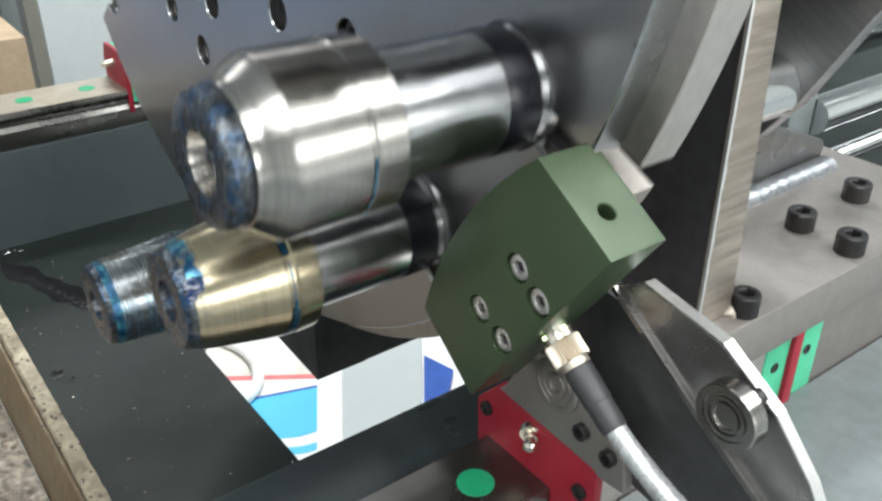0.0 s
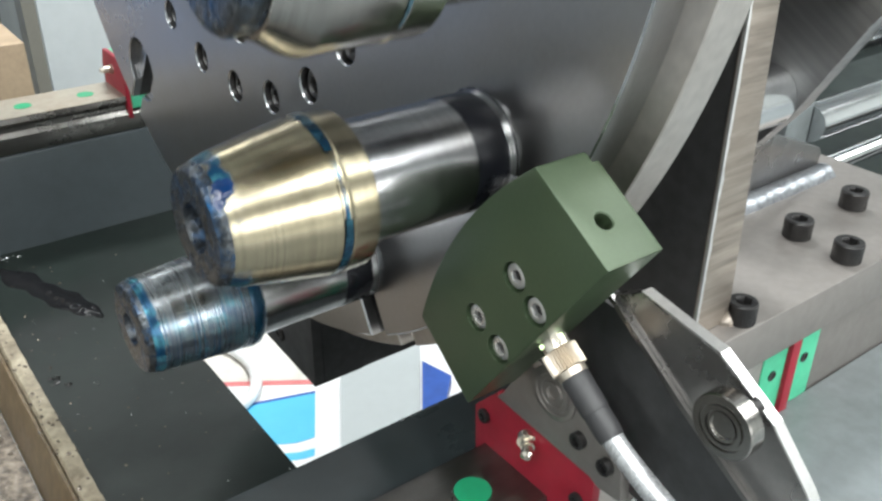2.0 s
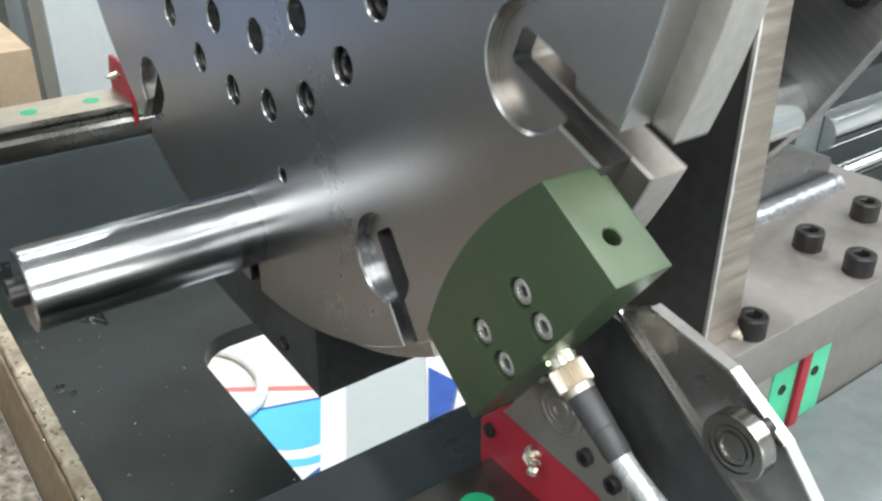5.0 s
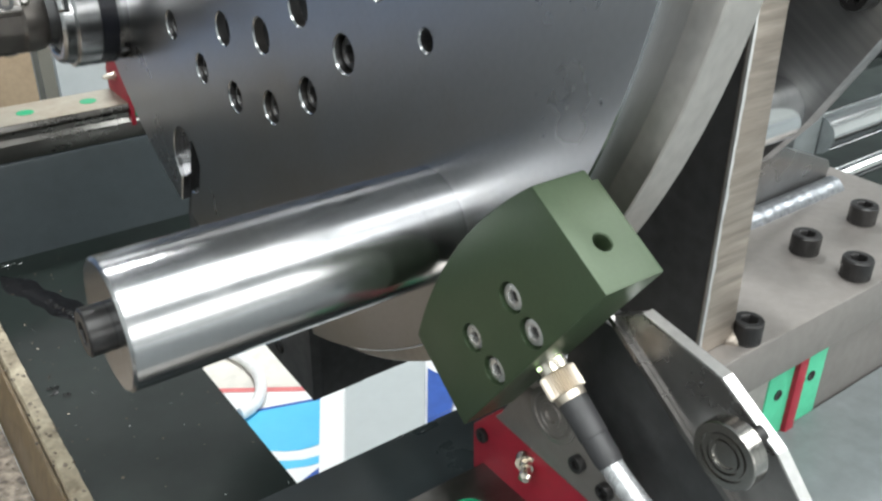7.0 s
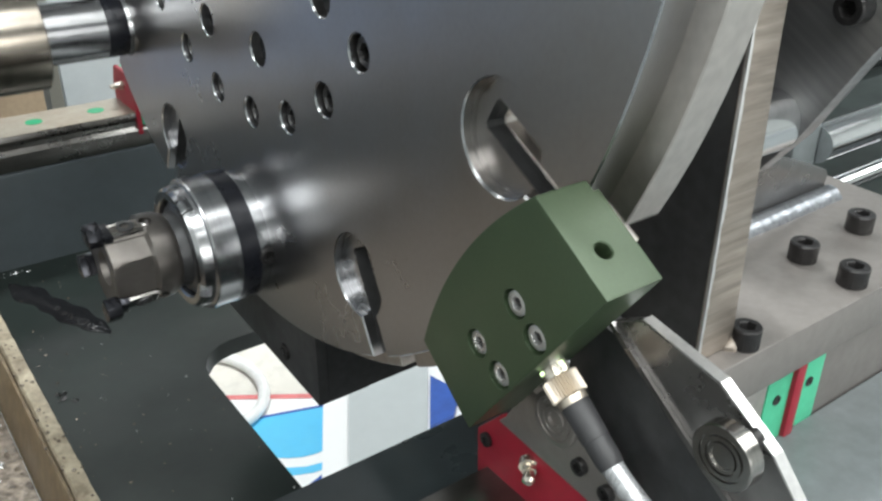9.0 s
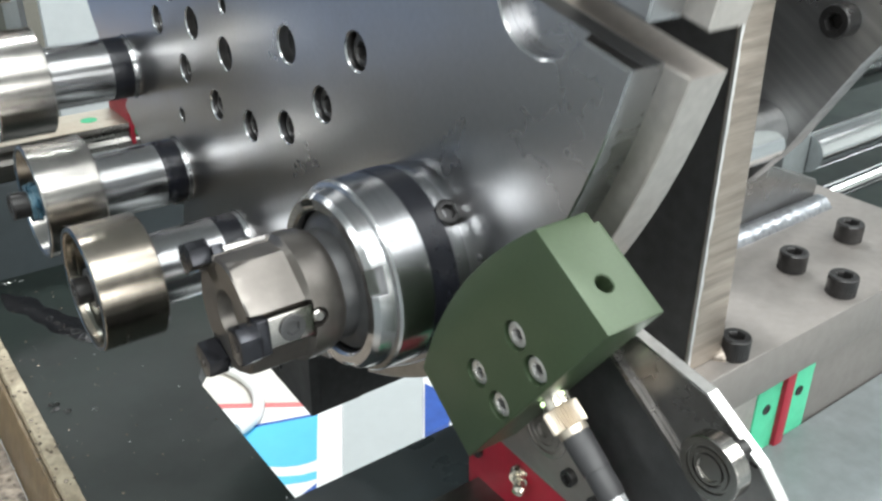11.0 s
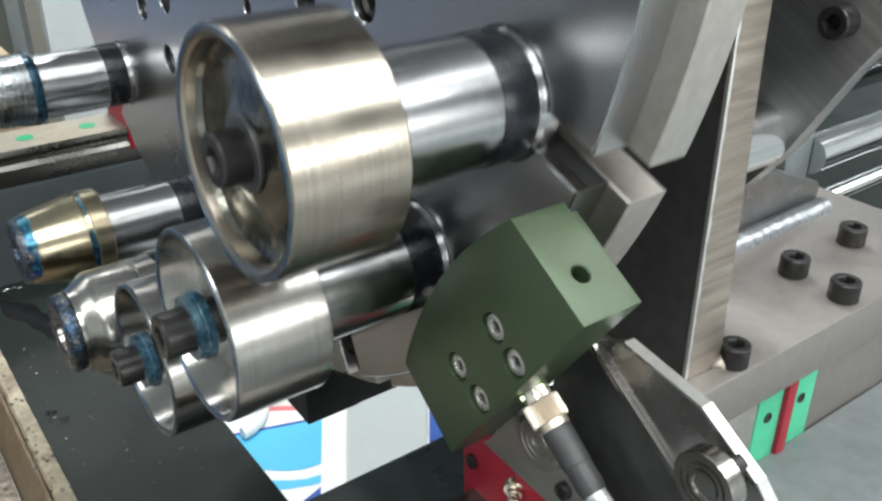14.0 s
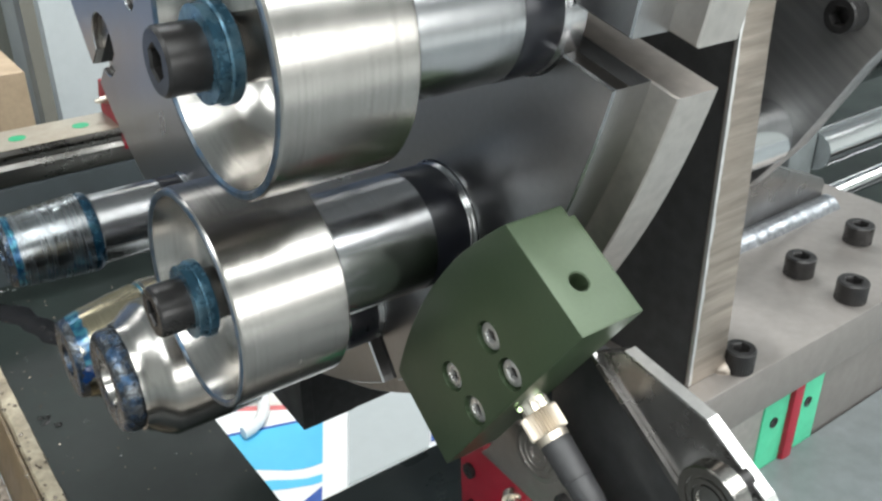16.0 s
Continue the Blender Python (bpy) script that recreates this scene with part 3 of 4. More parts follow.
housing_slab(0.2345, 0.0, 0.1515, 0.1568, "front_slab")
housing_slab(0.2430, 0.0, 0.1570, 0.1790, "middle_slab")
housing_slab(0.2430, 0.0005, 0.1793, 0.2500, "back_slab")
for y, z in ((0.4184, -0.2488), (0.3382, -0.2520)):
    part("screw", moved(socket_screw(4.4, 1.2, 2.6, 1.0), Matrix.Translation((0.1515, y, H + z))), BLACK, housing)

# ---------------------------------------------------------------- the tool disc
XD, CY, CZ, RT = 0.146, 0.3505, H + 0.0085, 0.2005
SLOTS = {"roller_a": 143.8, "roller_b": 164.8, "roller_c": 186.2, "barrel": 206.1, "gold": 227.2, "blue": 256.1, "empty_a": 289.25, "empty_b": 322.6, "bar": 357.8, "empty_c": 32.1, "empty_d": 65.6, "cutter": 97.2, "empty_e": 121.8}
ORDER = sorted(SLOTS.values())


def slotted_outline(radius, half, hole):
    """Circle of that radius, cut by a slot at each station; hole: radius of the round pocket at its inner end (0: a round slot end)."""
    pts = []
    for k, a in enumerate(ORDER):
        ar = radians(a)
        u, w = Vector((math.cos(ar), math.sin(ar))), Vector((-math.sin(ar), math.cos(ar)))
        out = math.sqrt(radius * radius - half * half)
        pts.append(u * out - w * half)
        if hole:
            s = math.asin(half / hole)
            inner = [u * RT + hole * (u * math.cos(q) - w * math.sin(q)) for q in np.linspace(s, math.tau - s, 30)]
        else:
            inner = [u * (RT - 0.0092) - w * half, u * (RT - 0.0104) - w * half * 0.75, u * (RT - 0.0104) + w * half * 0.75, u * (RT - 0.0092) + w * half]
        pts += inner
        pts.append(u * out + w * half)
        b = ORDER[(k + 1) % len(ORDER)] + (360 if k == len(ORDER) - 1 else 0)
        d = math.degrees(math.asin(half / radius))
        for q in np.linspace(a + d, b - d, 14)[1:-1]:
            pts.append(Vector((radius * math.cos(radians(q)), radius * math.sin(radians(q)))))
    return [(float(p.x), float(p.y)) for p in pts]


tool_disc = thing("tool_disc", "large round steel tool disc with radial slots and screw circles", "tool disc", at=(XD, CY, CZ))
MOVING.append(tool_disc)
BOLTS = [radians(-75.5 + 15 * k) for k in range(24)]
INNER = [7.3, 27.2, 47.5, 81.8, 109.8, 143.2, 162.2, 177.3, 192.7, 210.6, 244.7, 279.5, 302.6, 323.4, 345.0]
holes = [ring_points(0.1345 * math.cos(a), 0.1345 * math.sin(a), 0.0066, 20) for a in BOLTS]
holes += [ring_points(0.1065 * math.cos(radians(a)), 0.1065 * math.sin(radians(a)), 0.0070, 20) for a in INNER]
holes += [ring_points(0.164 * math.cos(radians(a)), 0.164 * math.sin(radians(a)), 0.0034, 16) for a in (-16, 165)]
holes += [ring_points(0.0855 * math.cos(radians(a)), 0.0855 * math.sin(radians(a)), 0.0032, 16) for a in (141.8, 188.8)]
face_plate = part("face_plate", holed_plate(slotted_outline(0.2335, 0.0058, 0.0172), holes, 0.0, 0.0030, 0.0005), FACE, tool_disc, sharp=30)
face_plate.data.materials.append(POLISHED)
for poly in face_plate.data.polygons:
    if abs(poly.normal.x) > 0.99:
        poly.use_smooth = False
    elif poly.normal.x < -0.3:
        poly.material_index = 1
part("step_plate", holed_plate(slotted_outline(0.2335, 0.0058, 0.0160), holes, 0.00302, 0.0045), FACE, tool_disc, sharp=30)
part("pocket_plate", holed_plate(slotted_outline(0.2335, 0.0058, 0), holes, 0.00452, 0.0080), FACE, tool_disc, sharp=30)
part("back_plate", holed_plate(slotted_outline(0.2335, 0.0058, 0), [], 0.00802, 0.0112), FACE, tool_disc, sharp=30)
part("flange", holed_plate(slotted_outline(0.2416, 0.0058, 0), [], 0.01122, 0.024, 0.0004), GROUND, tool_disc, "bright slotted flange", sharp=30)
# slot walls take the dark material: shade inside the slots put into colour
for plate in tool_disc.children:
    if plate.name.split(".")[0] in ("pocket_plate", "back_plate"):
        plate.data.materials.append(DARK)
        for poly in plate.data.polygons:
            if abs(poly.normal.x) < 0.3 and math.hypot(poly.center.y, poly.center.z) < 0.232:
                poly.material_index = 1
for a in BOLTS:
    part("circle_screw", moved(socket_screw(5.6, 5.5, 3.2, 3.5, 18), Matrix.Translation((0.00801, 0.1345 * math.cos(a), 0.1345 * math.sin(a)))), BLACK, tool_disc)


# ---------------------------------------------------------------- the tools on it
def station(a):
    return Matrix.Translation((0, RT * math.cos(radians(a)), RT * math.sin(radians(a))))


def shank(th, m, length=47, r=16.8):
    part("collar", lathe([(-4, 17.05), (0.4, 17.05), (0.8, 16.9), (1.6, r - 0.1), (1.9, r - 0.1), (2.3, r - 0.3), (2.3, 10)], 64, m), POLISHED, th, "bright collar")
    part("band", lathe([(2.3, 10), (2.3, r), (2.6, r + 0.15), (12.9, r + 0.15), (13.2, r), (13.2, 10)], 64, m), BLUED, th, "black band round the shank")
    part("shank", lathe([(13.3, 10), (13.3, r), (length, r), (length, 8)], 64, m), POLISHED, th)


def arc_band(a0, a1, r, q0, q1, m):
    """A thin band on a turned body, over part of its circumference (degrees)."""
    bm = bmesh.new()
    rows = []
    for q in np.linspace(q0, q1, 24):
        w = 0.6 + 0.4 * math.sin(math.pi * float(q - q0) / (q1 - q0))
        c = (a0 + a1) / 2
        rows.append([bm.verts.new((-(c + (a - c) * w) / 1000, r / 1000 * math.cos(radians(float(q))), r / 1000 * math.sin(radians(float(q))))) for a in (a0, a1)])
    for p, q in zip(rows, rows[1:]):
        bm.faces.new((p[0], p[1], q[1], q[0]))
    bm.transform(m)
    return bm


def cap_bolt(th, m, at, r=6.5, h=8):
    part("bolt", moved(socket_screw(r, h, r * 0.52, h * 0.6), m @ Matrix.Translation((-at / 1000, 0, 0))), BLACK, th, "black socket-head bolt")


def tool(name, label, category, group=""):
    th = thing(name, label, category, group, at=(XD, CY, CZ))
    MOVING.append(th)
    return th


def roller(key, r, label, dished, mat):
    th = tool("cup_roller", label, "roller tool", "cup rollers")
    m = station(SLOTS[key])
    shank(th, m)
    if dished:
        prof = [(47, 10), (47, r - 0.6), (47.6, r), (74.4, r), (75, r - 0.6), (75, r - 2.2), (74.2, r - 3.4), (72.0, r - 3.8)]
    else:
        prof = [(47, 10), (47, r - 0.6), (47.6, r), (74.4, r), (75, r - 0.5), (75, r - 1.6), (74.4, r - 2.0), (64, r - 3.2), (57, r - 7), (55, r - 11), (55, 0)]
    part("cup", lathe(prof, 96, m), mat, th)
    part("lip", lathe([(74.9, r - 0.4), (75.25, r - 0.7), (75.25, r - 1.6), (74.6, r - 2.1)], 96, m), LIP, th, "blue-stained lip")
    if dished:
        part("dish", lathe([(72.0, r - 3.7), (70.4, r - 4.2), (69.6, r - 6), (69.2, r - 9), (69.6, 14), (71, 10), (71, 0)], 96, m), DISH, th, "dark oily dished face")
        part("washer", lathe([(71, 4), (71, 8.6), (71.8, 8.8), (72.2, 8.4), (72.2, 4)], 48, m), DARK, th, "dark oily washer")
        cap_bolt(th, m, 72.2, 6.2, 6.5)
        return th
    stem = part("post", lathe([(55, 6.6), (72, 6.6), (72, 0)], 32, m), TURNED, th)
    part("washer", lathe([(72, 4), (72, 9.4), (72.4, 9.8), (74.4, 9.8), (74.8, 9.4), (74.8, 4)], 48, m), DYE, stem, "blue-stained washer")
    part("washer", lathe([(74.9, 4), (74.9, 9.2), (77, 9.2), (77, 4)], 48, m), DYE, stem, "blue-stained washer")
    cap_bolt(th, m, 77)
    return th


roller("roller_a", 28.3, "wide steel cup roller on a banded shank", True, WARM)
roller("roller_b", 28.0, "wide steel cup roller with blue dye in its rim", False, TURNED)
roller("roller_c", 28.0, "steel cup roller with a blue stained rim", False, TURNED)

# barrel-shaped roller with a blue worn nose
th = tool("barrel_roller", "steel barrel roller with a blue stained nose", "roller tool")
m = station(SLOTS["barrel"])
shank(th, m)
part("barrel", lathe([(47, 10), (47, 21.4), (47.6, 22), (55.6, 22), (56, 21.7), (56.8, 21.7), (57.2, 22), (73.6, 22), (74.6, 21.75), (76.4, 20.9), (79.4, 18.8), (81.4, 17.5), (82.8, 17.1), (83.2, 16.2), (83.2, 5)], 96, m), TURNED, th)
part("nose", lathe([(83.2, 16.2), (83.8, 16.5), (87.0, 16.2), (88.2, 15.4), (88.8, 14.2), (88.6, 9.0), (88.2, 7.6), (84, 6.8), (82, 0)], 64, m), NOSE, th, "rough blue-stained nose")
part("bore", lathe([(88.1, 7.5), (83.9, 6.7), (82.1, 6.2)], 40, m), TURNED, th, "bright bore")
part("dye_mark", arc_band(56.0, 57.0, 22.1, 178, 240, m), DYE, th, "blue dye stripe")

# gold cone
th = tool("gold_cone_roller", "gold coated cone roller with blue marks", "roller tool")
m = station(SLOTS["gold"])
shank(th, m)
part("cone", lathe([(47.5, 10), (47.5, 20.6), (48.1, 21.2), (55, 21.4), (55.6, 20.6), (57.6, 20.4), (58.2, 21.0), (80, 17.0), (84, 15.6)], 96, m), dyed(GOLD, [(83.5, 7.0), (56.6, 1.2)], patch=0.47), th)
part("dye_mark", arc_band(55.4, 58.0, 21.15, 190, 255, m), DEEP, th, "blue dye in the groove")
part("dye_mark", arc_band(55.2, 58.2, 21.15, 98, 142, m), DEEP, th, "blue dye in the groove")
part("nose", lathe([(84, 15.6), (86, 15.0), (87, 14), (87, 6.4), (83, 5.8), (82, 0)], 64, m), NOSE, th, "blue-stained nose")

DROP = material("wet_blue_dye", (0.004, 0.026, 0.10), 0.14, 0.0, 0.2, 200, 0.1, coat=0.5)
for a, r, q, w in ((82.8, 16.15, 141, 2.0), (84.2, 15.5, 152, 1.4)):
    drop = bmesh.new()
    bmesh.ops.create_icosphere(drop, subdivisions=3, radius=w / 1000)
    for vert in drop.verts:
        vert.co *= 1 + 0.55 * noise.noise(vert.co * 900 + Vector((a, q, 0)))
    drop.transform(m @ Matrix.Rotation(radians(q - 90), 4, "X") @ Matrix.Translation((-a / 1000, 0, r / 1000)) @ Matrix.Rotation(radians(-14), 4, "Y") @ Matrix.Diagonal((1.3, 1.2, 0.12, 1)))
    part("dye_drop", drop, DROP, th, "glossy drop of blue dye", 80)

# blue cone
th = tool("steel_cone_roller", "steel cone roller smeared with blue dye", "roller tool")
m = station(SLOTS["blue"])
shank(th, m)
part("cone", lathe([(46, 10), (46, 17.0), (46.8, 17.6), (48, 18.8), (50, 19.2), (83, 16.6), (85, 16.2)], 96, m), dyed(SMEAR, [(84.0, 4.0), (48.5, 3.0)], (RT * math.cos(radians(SLOTS["blue"])), RT * math.sin(radians(SLOTS["blue"]))), 0.018, 232, patch=0.36), th)
part("groove", lathe([(46.6, 17.7), (48, 18.95), (50, 19.32), (51.5, 19.2), (51.5, 18.8)], 96, m), DEEP, th, "dark blue groove")
part("nose", lathe([(85, 16.2), (87, 15.2), (87.4, 14), (87.4, 6), (84, 5.4), (83, 0)], 64, m), NOSE, th, "blue-stained nose")

# plain bar
th = tool("plain_mandrel", "long polished steel mandrel with an end bolt", "mandrel")
m = station(SLOTS["bar"])
part("body", lathe([(-4, 10), (-4, 18.2), (101.2, 18.2), (102, 17.4), (102, 0)], 96, m), POLISHED, th)
cap_bolt(th, m, 102, 6.5, 6.2)

# indexable cutter
th = tool("milling_cutter", "indexable milling cutter in a banded holder", "milling cutter")
m = station(SLOTS["cutter"])
part("holder_base", lathe([(-4, 20), (-4, 29.5), (3.4, 29.5), (3.8, 31.2), (6, 31.4), (6, 20)], 96, m), POLISHED, th)
part("band", lathe([(6.1, 20), (6.1, 31.6), (15, 31.6), (15, 20)], 96, m), BLUED, th, "black band round the holder")
sleeve = part("sleeve", lathe([(15.1, 20), (15.1, 31.4), (26.4, 31.4), (27.2, 30.8), (27.6, 29.4), (29.0, 29.2), (32.4, 28.6), (34, 27.2), (34, 24.0), (33.2, 23.2), (22, 22.6), (22, 10)], 96, m), POLISHED)
carved(sleeve, [moved(box(-0.0360, -0.0292, -0.0042, 0.0042, 0.0262, 0.036), m @ Matrix.Rotation(radians(q), 4, "X")) for q in (-62, 28, 118, 208)])
sleeve.parent = th
part("arbor", lathe([(22.2, 10), (22.2, 22.5), (30.5, 22.5), (32, 21), (33, 18), (38, 17.0), (38, 10)], 64, m), DARK, th)
part("flange_screw", moved(socket_screw(4.2, 2.6, 2.3), m @ Matrix.Rotation(radians(-87), 4, "X") @ Matrix.Translation((-0.0028, 0, 0.0300)) @ UP), BLACK, th, "black grub screw in the flange")
body = lathe([(37, 10), (37, 16.4), (38.2, 18.2), (41, 19.6), (45, 20.1), (49, 20.1), (50.5, 20.1), (54, 20.0), (59, 19.9), (65, 19.7), (67.5, 18.4), (68, 17.2), (67.6, 15.5), (67.2, 8), (63, 7), (63, 0)], 96)
for k in range(3):
    for q, flat in ((2 + 120 * k, 0.0172), (76 + 120 * k, 0.0180)):
        q = radians(q)
        for vert in body.verts:
            u = vert.co.y * math.cos(q) + vert.co.z * math.sin(q)
            if u > flat and -vert.co.x > 0.0495:
                vert.co.y -= (u - flat) * math.cos(q)
                vert.co.z -= (u - flat) * math.sin(q)
cutter = part("cutter_body", moved(body, m), CUTTER, sharp=25)
SEATS = [m @ Matrix.Rotation(radians(-44 + 120 * k), 4, "X") for k in range(3)]
carved(cutter, [moved(box(-0.0700, -0.0490, -0.0058, 0.0062, 0.0150, 0.030), q) for q in SEATS] + [moved(lathe([(-9, 0), (-9, 3.2), (8, 3.2), (8, 0)], 20), q @ Matrix.Translation((-0.0480, 0.0004, 0.0180)) @ UP) for q in SEATS])
cutter.parent = th
for q in SEATS:
    clamp = part("insert_clamp", moved(box(-0.0640, -0.0494, -0.0046, 0.0050, 0.0152, 0.0196, 0.0008), q), TURNED, th, "bright insert clamp")
    part("clamp_screw", moved(socket_screw(3.9, 1.0, 2.1, 0.9), q @ Matrix.Translation((-0.0565, 0.0002, 0.0196)) @ UP), DARK, clamp, "dark star-socket screw")
    part("pin", moved(lathe([(0, 2.2), (1.6, 2.2), (2.4, 1.4), (2.4, 0)], 20), q @ Matrix.Translation((-0.0474, 0.0004, 0.0172)) @ UP), TURNED, th, "bright round pin")
    part("insert_seat", moved(box(-0.0672, -0.0634, -0.0056, 0.0054, 0.0152, 0.0206, 0.0006), q), CARBIDE, th, "dark insert seat")
    tip = part("insert", moved(prism([(-0.0050, 0.0160), (0.0042, 0.0152), (0.0056, 0.0210), (0.0030, 0.0242), (-0.0038, 0.0236), (-0.0060, 0.0206)], -0.0738, -0.0674, 0.0006), q), CARBIDE, th, "dark carbide insert")
    # raised black disc paints the darkness of a hole that isn't cut
    part("hole_shade_disc", moved(lathe([(0, 1.5), (0.25, 1.5), (0.25, 0)], 16), q @ Matrix.Translation((-0.0738, 0, 0.0200))), BLACK, tip, "dark disc painting the shade of the insert's hole")

# ---------------------------------------------------------------- follower: slide plates, roller, sensor block
slide = thing("slide_bracket", "steel slide bracket with a bearing roller", "bracket")
part("back_plate", prism([(0.1500, H - 0.1310), (0.1260, H - 0.1340), (0.0860, H - 0.1560), (0.0660, H - 0.1700), (0.0700, H - 0.2000), (0.1500, H - 0.1860)], 0.1575, 0.165, 0.0006), DARK, slide)
side_pts = [(0.1288, -0.1239), (0.1190, -0.1182), (0.0938, -0.1227), (0.0768, -0.1332), (0.0651, -0.1456), (0.0560, -0.1600), (0.0660, -0.1660), (0.0774, -0.1581), (0.0860, -0.1528), (0.1009, -0.1432)]
part("side_plate", prism([(y, z + H) for y, z in side_pts], 0.1500, 0.1537, 0.0003), SIDE, slide, sharp=15)
# thin strip in brighter steel paints the light reflected off this edge
EDGE = [(0.1190, -0.1182), (0.0938, -0.1227), (0.0768, -0.1332), (0.0651, -0.1456), (0.0560, -0.1600)]
edge_out = [(y - 0.0002, z + H + 0.0005) for y, z in EDGE]
edge_in = [(y + 0.0001, z + H + 0.0002) for y, z in EDGE]
part("cut_edge", prism(edge_out + edge_in[::-1], 0.1501, 0.1536), BRIGHT, slide, "sheared edge with its reflected light in the colour", sharp=10)
part("side_rib", prism([(y, z + H) for y, z in ((0.1288, -0.1239), (0.1276, -0.1228), (0.0996, -0.1420), (0.0765, -0.1568), (0.0660, -0.1640), (0.0670, -0.1660), (0.0774, -0.1581), (0.0860, -0.1528), (0.1009, -0.1432))], 0.1486, 0.1499), SIDE, slide, "thin rib")
part("guide_bar", prism([(0.1679, H - 0.1809), (0.1648, H - 0.1774), (0.1552, H - 0.1600), (0.1281, H - 0.1580), (0.1150, H - 0.1690), (0.1130, H - 0.1840), (0.1220, H - 0.1850), (0.1256, H - 0.1835)], 0.1462, 0.1500, 0.0005), MILL, slide)
part("bearing", moved(lathe([(3.2, 4.0), (3.2, 7.9), (3.6, 8.3), (7.6, 8.3), (8.0, 8.0), (8.0, 6.2), (7.4, 6.1), (7.4, 5.5), (8.0, 5.4), (8.0, 4.4), (7.3, 4.3), (7.3, 3.9), (8.0, 3.8), (8.0, 3.1), (7.4, 2.9), (7.4, 0)], 64), Matrix.Translation((0.1470, 0.0829, H - 0.1322))), TURNED, slide, "polished bearing roller")
part("bearing_axle", moved(lathe([(-1, 3.4), (7, 3.4), (7, 0)], 32), Matrix.Translation((0.1500, 0.0829, H - 0.1322))), BLACK, slide)
part("small_bearing", moved(lathe([(0, 9.0), (0.8, 9.0), (1.0, 8.7), (1.0, 7.3), (0.5, 7.1), (0.5, 6.3), (1.0, 6.1), (1.0, 4.9), (0.6, 4.7), (0.6, 4.0), (1.2, 3.8), (1.2, 2.4), (0.3, 2.1), (0.3, 0)], 48), Matrix.Translation((0.1462, 0.1421, H - 0.1630))), MILL, slide)
for y, z in ((0.1303, H - 0.1725), (0.1193, H - 0.1745)):
    part("screw", moved(socket_screw(2.7, 2.4, 1.6), Matrix.Translation((0.1464, y, z))), BLACK, slide)

follower = thing("sensor_block", "olive green sensor block with four screws and a connector", "sensor block")
T, RR, B, L = Vector((0.1343, -0.0825)), Vector((0.1087, -0.0986)), Vector((0.1560, -0.1659)), Vector((0.1794, -0.1477))
mid = (T + L) / 2
arc = []
nrm = Vector((0.82, 0.57)).normalized()
for k in range(1, 64):
    s = k / 64
    arc.append(L.lerp(T, s) + nrm * 0.0066 * 4 * s * (1 - s))
outline = [(p.x, p.y + H) for p in [T, RR, B, L] + arc]
block = part("block", prism(outline, 0.1245, 0.1428, 0.0005), GREEN, follower, sharp=20)
FOUR = ((0.1393, -0.1147), (0.1537, -0.1345), (0.1310, -0.1207), (0.1439, -0.1395))
side = (RR - T).normalized()
out = Vector((-side.y, side.x))
if out.y < 0:
    out = -out


def outward(x, y, z, d):
    """A frame whose -x axis looks along (0, d)."""
    ax = Vector((0, d.x, d.y))
    w = Vector((1, 0, 0))
    v = w.cross(-ax)
    return Matrix(((-ax.x, v.x, w.x, x), (-ax.y, v.y, w.y, y), (-ax.z, v.z, w.z, z), (0, 0, 0, 1)))


hole = outward(0.1325, 0.1186, H - 0.0923, out)
cutters = [moved(lathe([(-3.0, 0), (-3.0, 4.25), (1, 4.25), (1, 0)], 32), Matrix.Translation((0.1245, y, z + H))) for y, z in FOUR]
cutters.append(moved(lathe([(-9, 0), (-9, 2.3), (-0.4, 2.3), (2, 4.7), (2, 0)], 32), hole))
cutters.append(moved(box(-0.0014, 0.0014, -0.0034, 0.0030, -0.0020, 0.02), Matrix.Translation((0.1418, T.x, T.y + H)) @ Matrix.Rotation(math.atan2(-out.x, out.y), 4, "X")))
carved(block, cutters)
for y, z in FOUR:
    part("screw", moved(socket_screw(3.5, 2.2, 1.9, 1.7, 24), Matrix.Translation((0.1275, y, z + H))), BRIGHT, follower, "bright socket screw")
    # black disc in the recess stands in for the shade there
    part("socket", moved(lathe([(0.55, 1.8), (0.9, 1.8), (0.9, 0)], 6), Matrix.Translation((0.1275, y, z + H))), BLACK, follower, "dark disc painting the shade in the screw socket")
along = (B - RR).normalized()
down = Vector((along.y, -along.x))
if down.y > 0:
    down = -down
seat = Vector((0.1336, -0.1340))


cn = outward(0.134, seat.x, seat.y + H, down)
neck = part("connector_neck", moved(lathe([(0, 4.2), (3.4, 4.2), (3.4, 3)], 24), cn), NICKEL, follower, "clear lit connector neck")
knurl = bmesh.new()
prof = [(3.5, 3.0), (3.5, 4.95), (3.9, 5.1), (9.2, 5.1), (9.6, 4.95), (9.6, 4.2), (11.6, 4.2), (11.6, 3)]
n = 76
rings = []
for a, r in prof:
    rings.append([knurl.verts.new((-a / 1000, (r - (0.55 if k % 2 and r > 4.9 else 0)) / 1000 * math.cos(k * math.tau / n), (r - (0.55 if k % 2 and r > 4.9 else 0)) / 1000 * math.sin(k * math.tau / n))) for k in range(n)])
for p, q in zip(rings, rings[1:]):
    for k in range(n):
        knurl.faces.new((p[k], p[(k + 1) % n], q[(k + 1) % n], q[k]))
part("knurled_nut", moved(knurl, cn), KNURL, follower, "bright knurled nut", sharp=5)
sheath = part("overmould", moved(lathe([(11.6, 3), (11.6, 3.9), (12.6, 4.1), (22, 3.9), (22.2, 3.7), (28, 3.7), (30, 3.4), (30, 2)], 32), cn), RUBBER, follower, "black connector body")
cable_pts = []
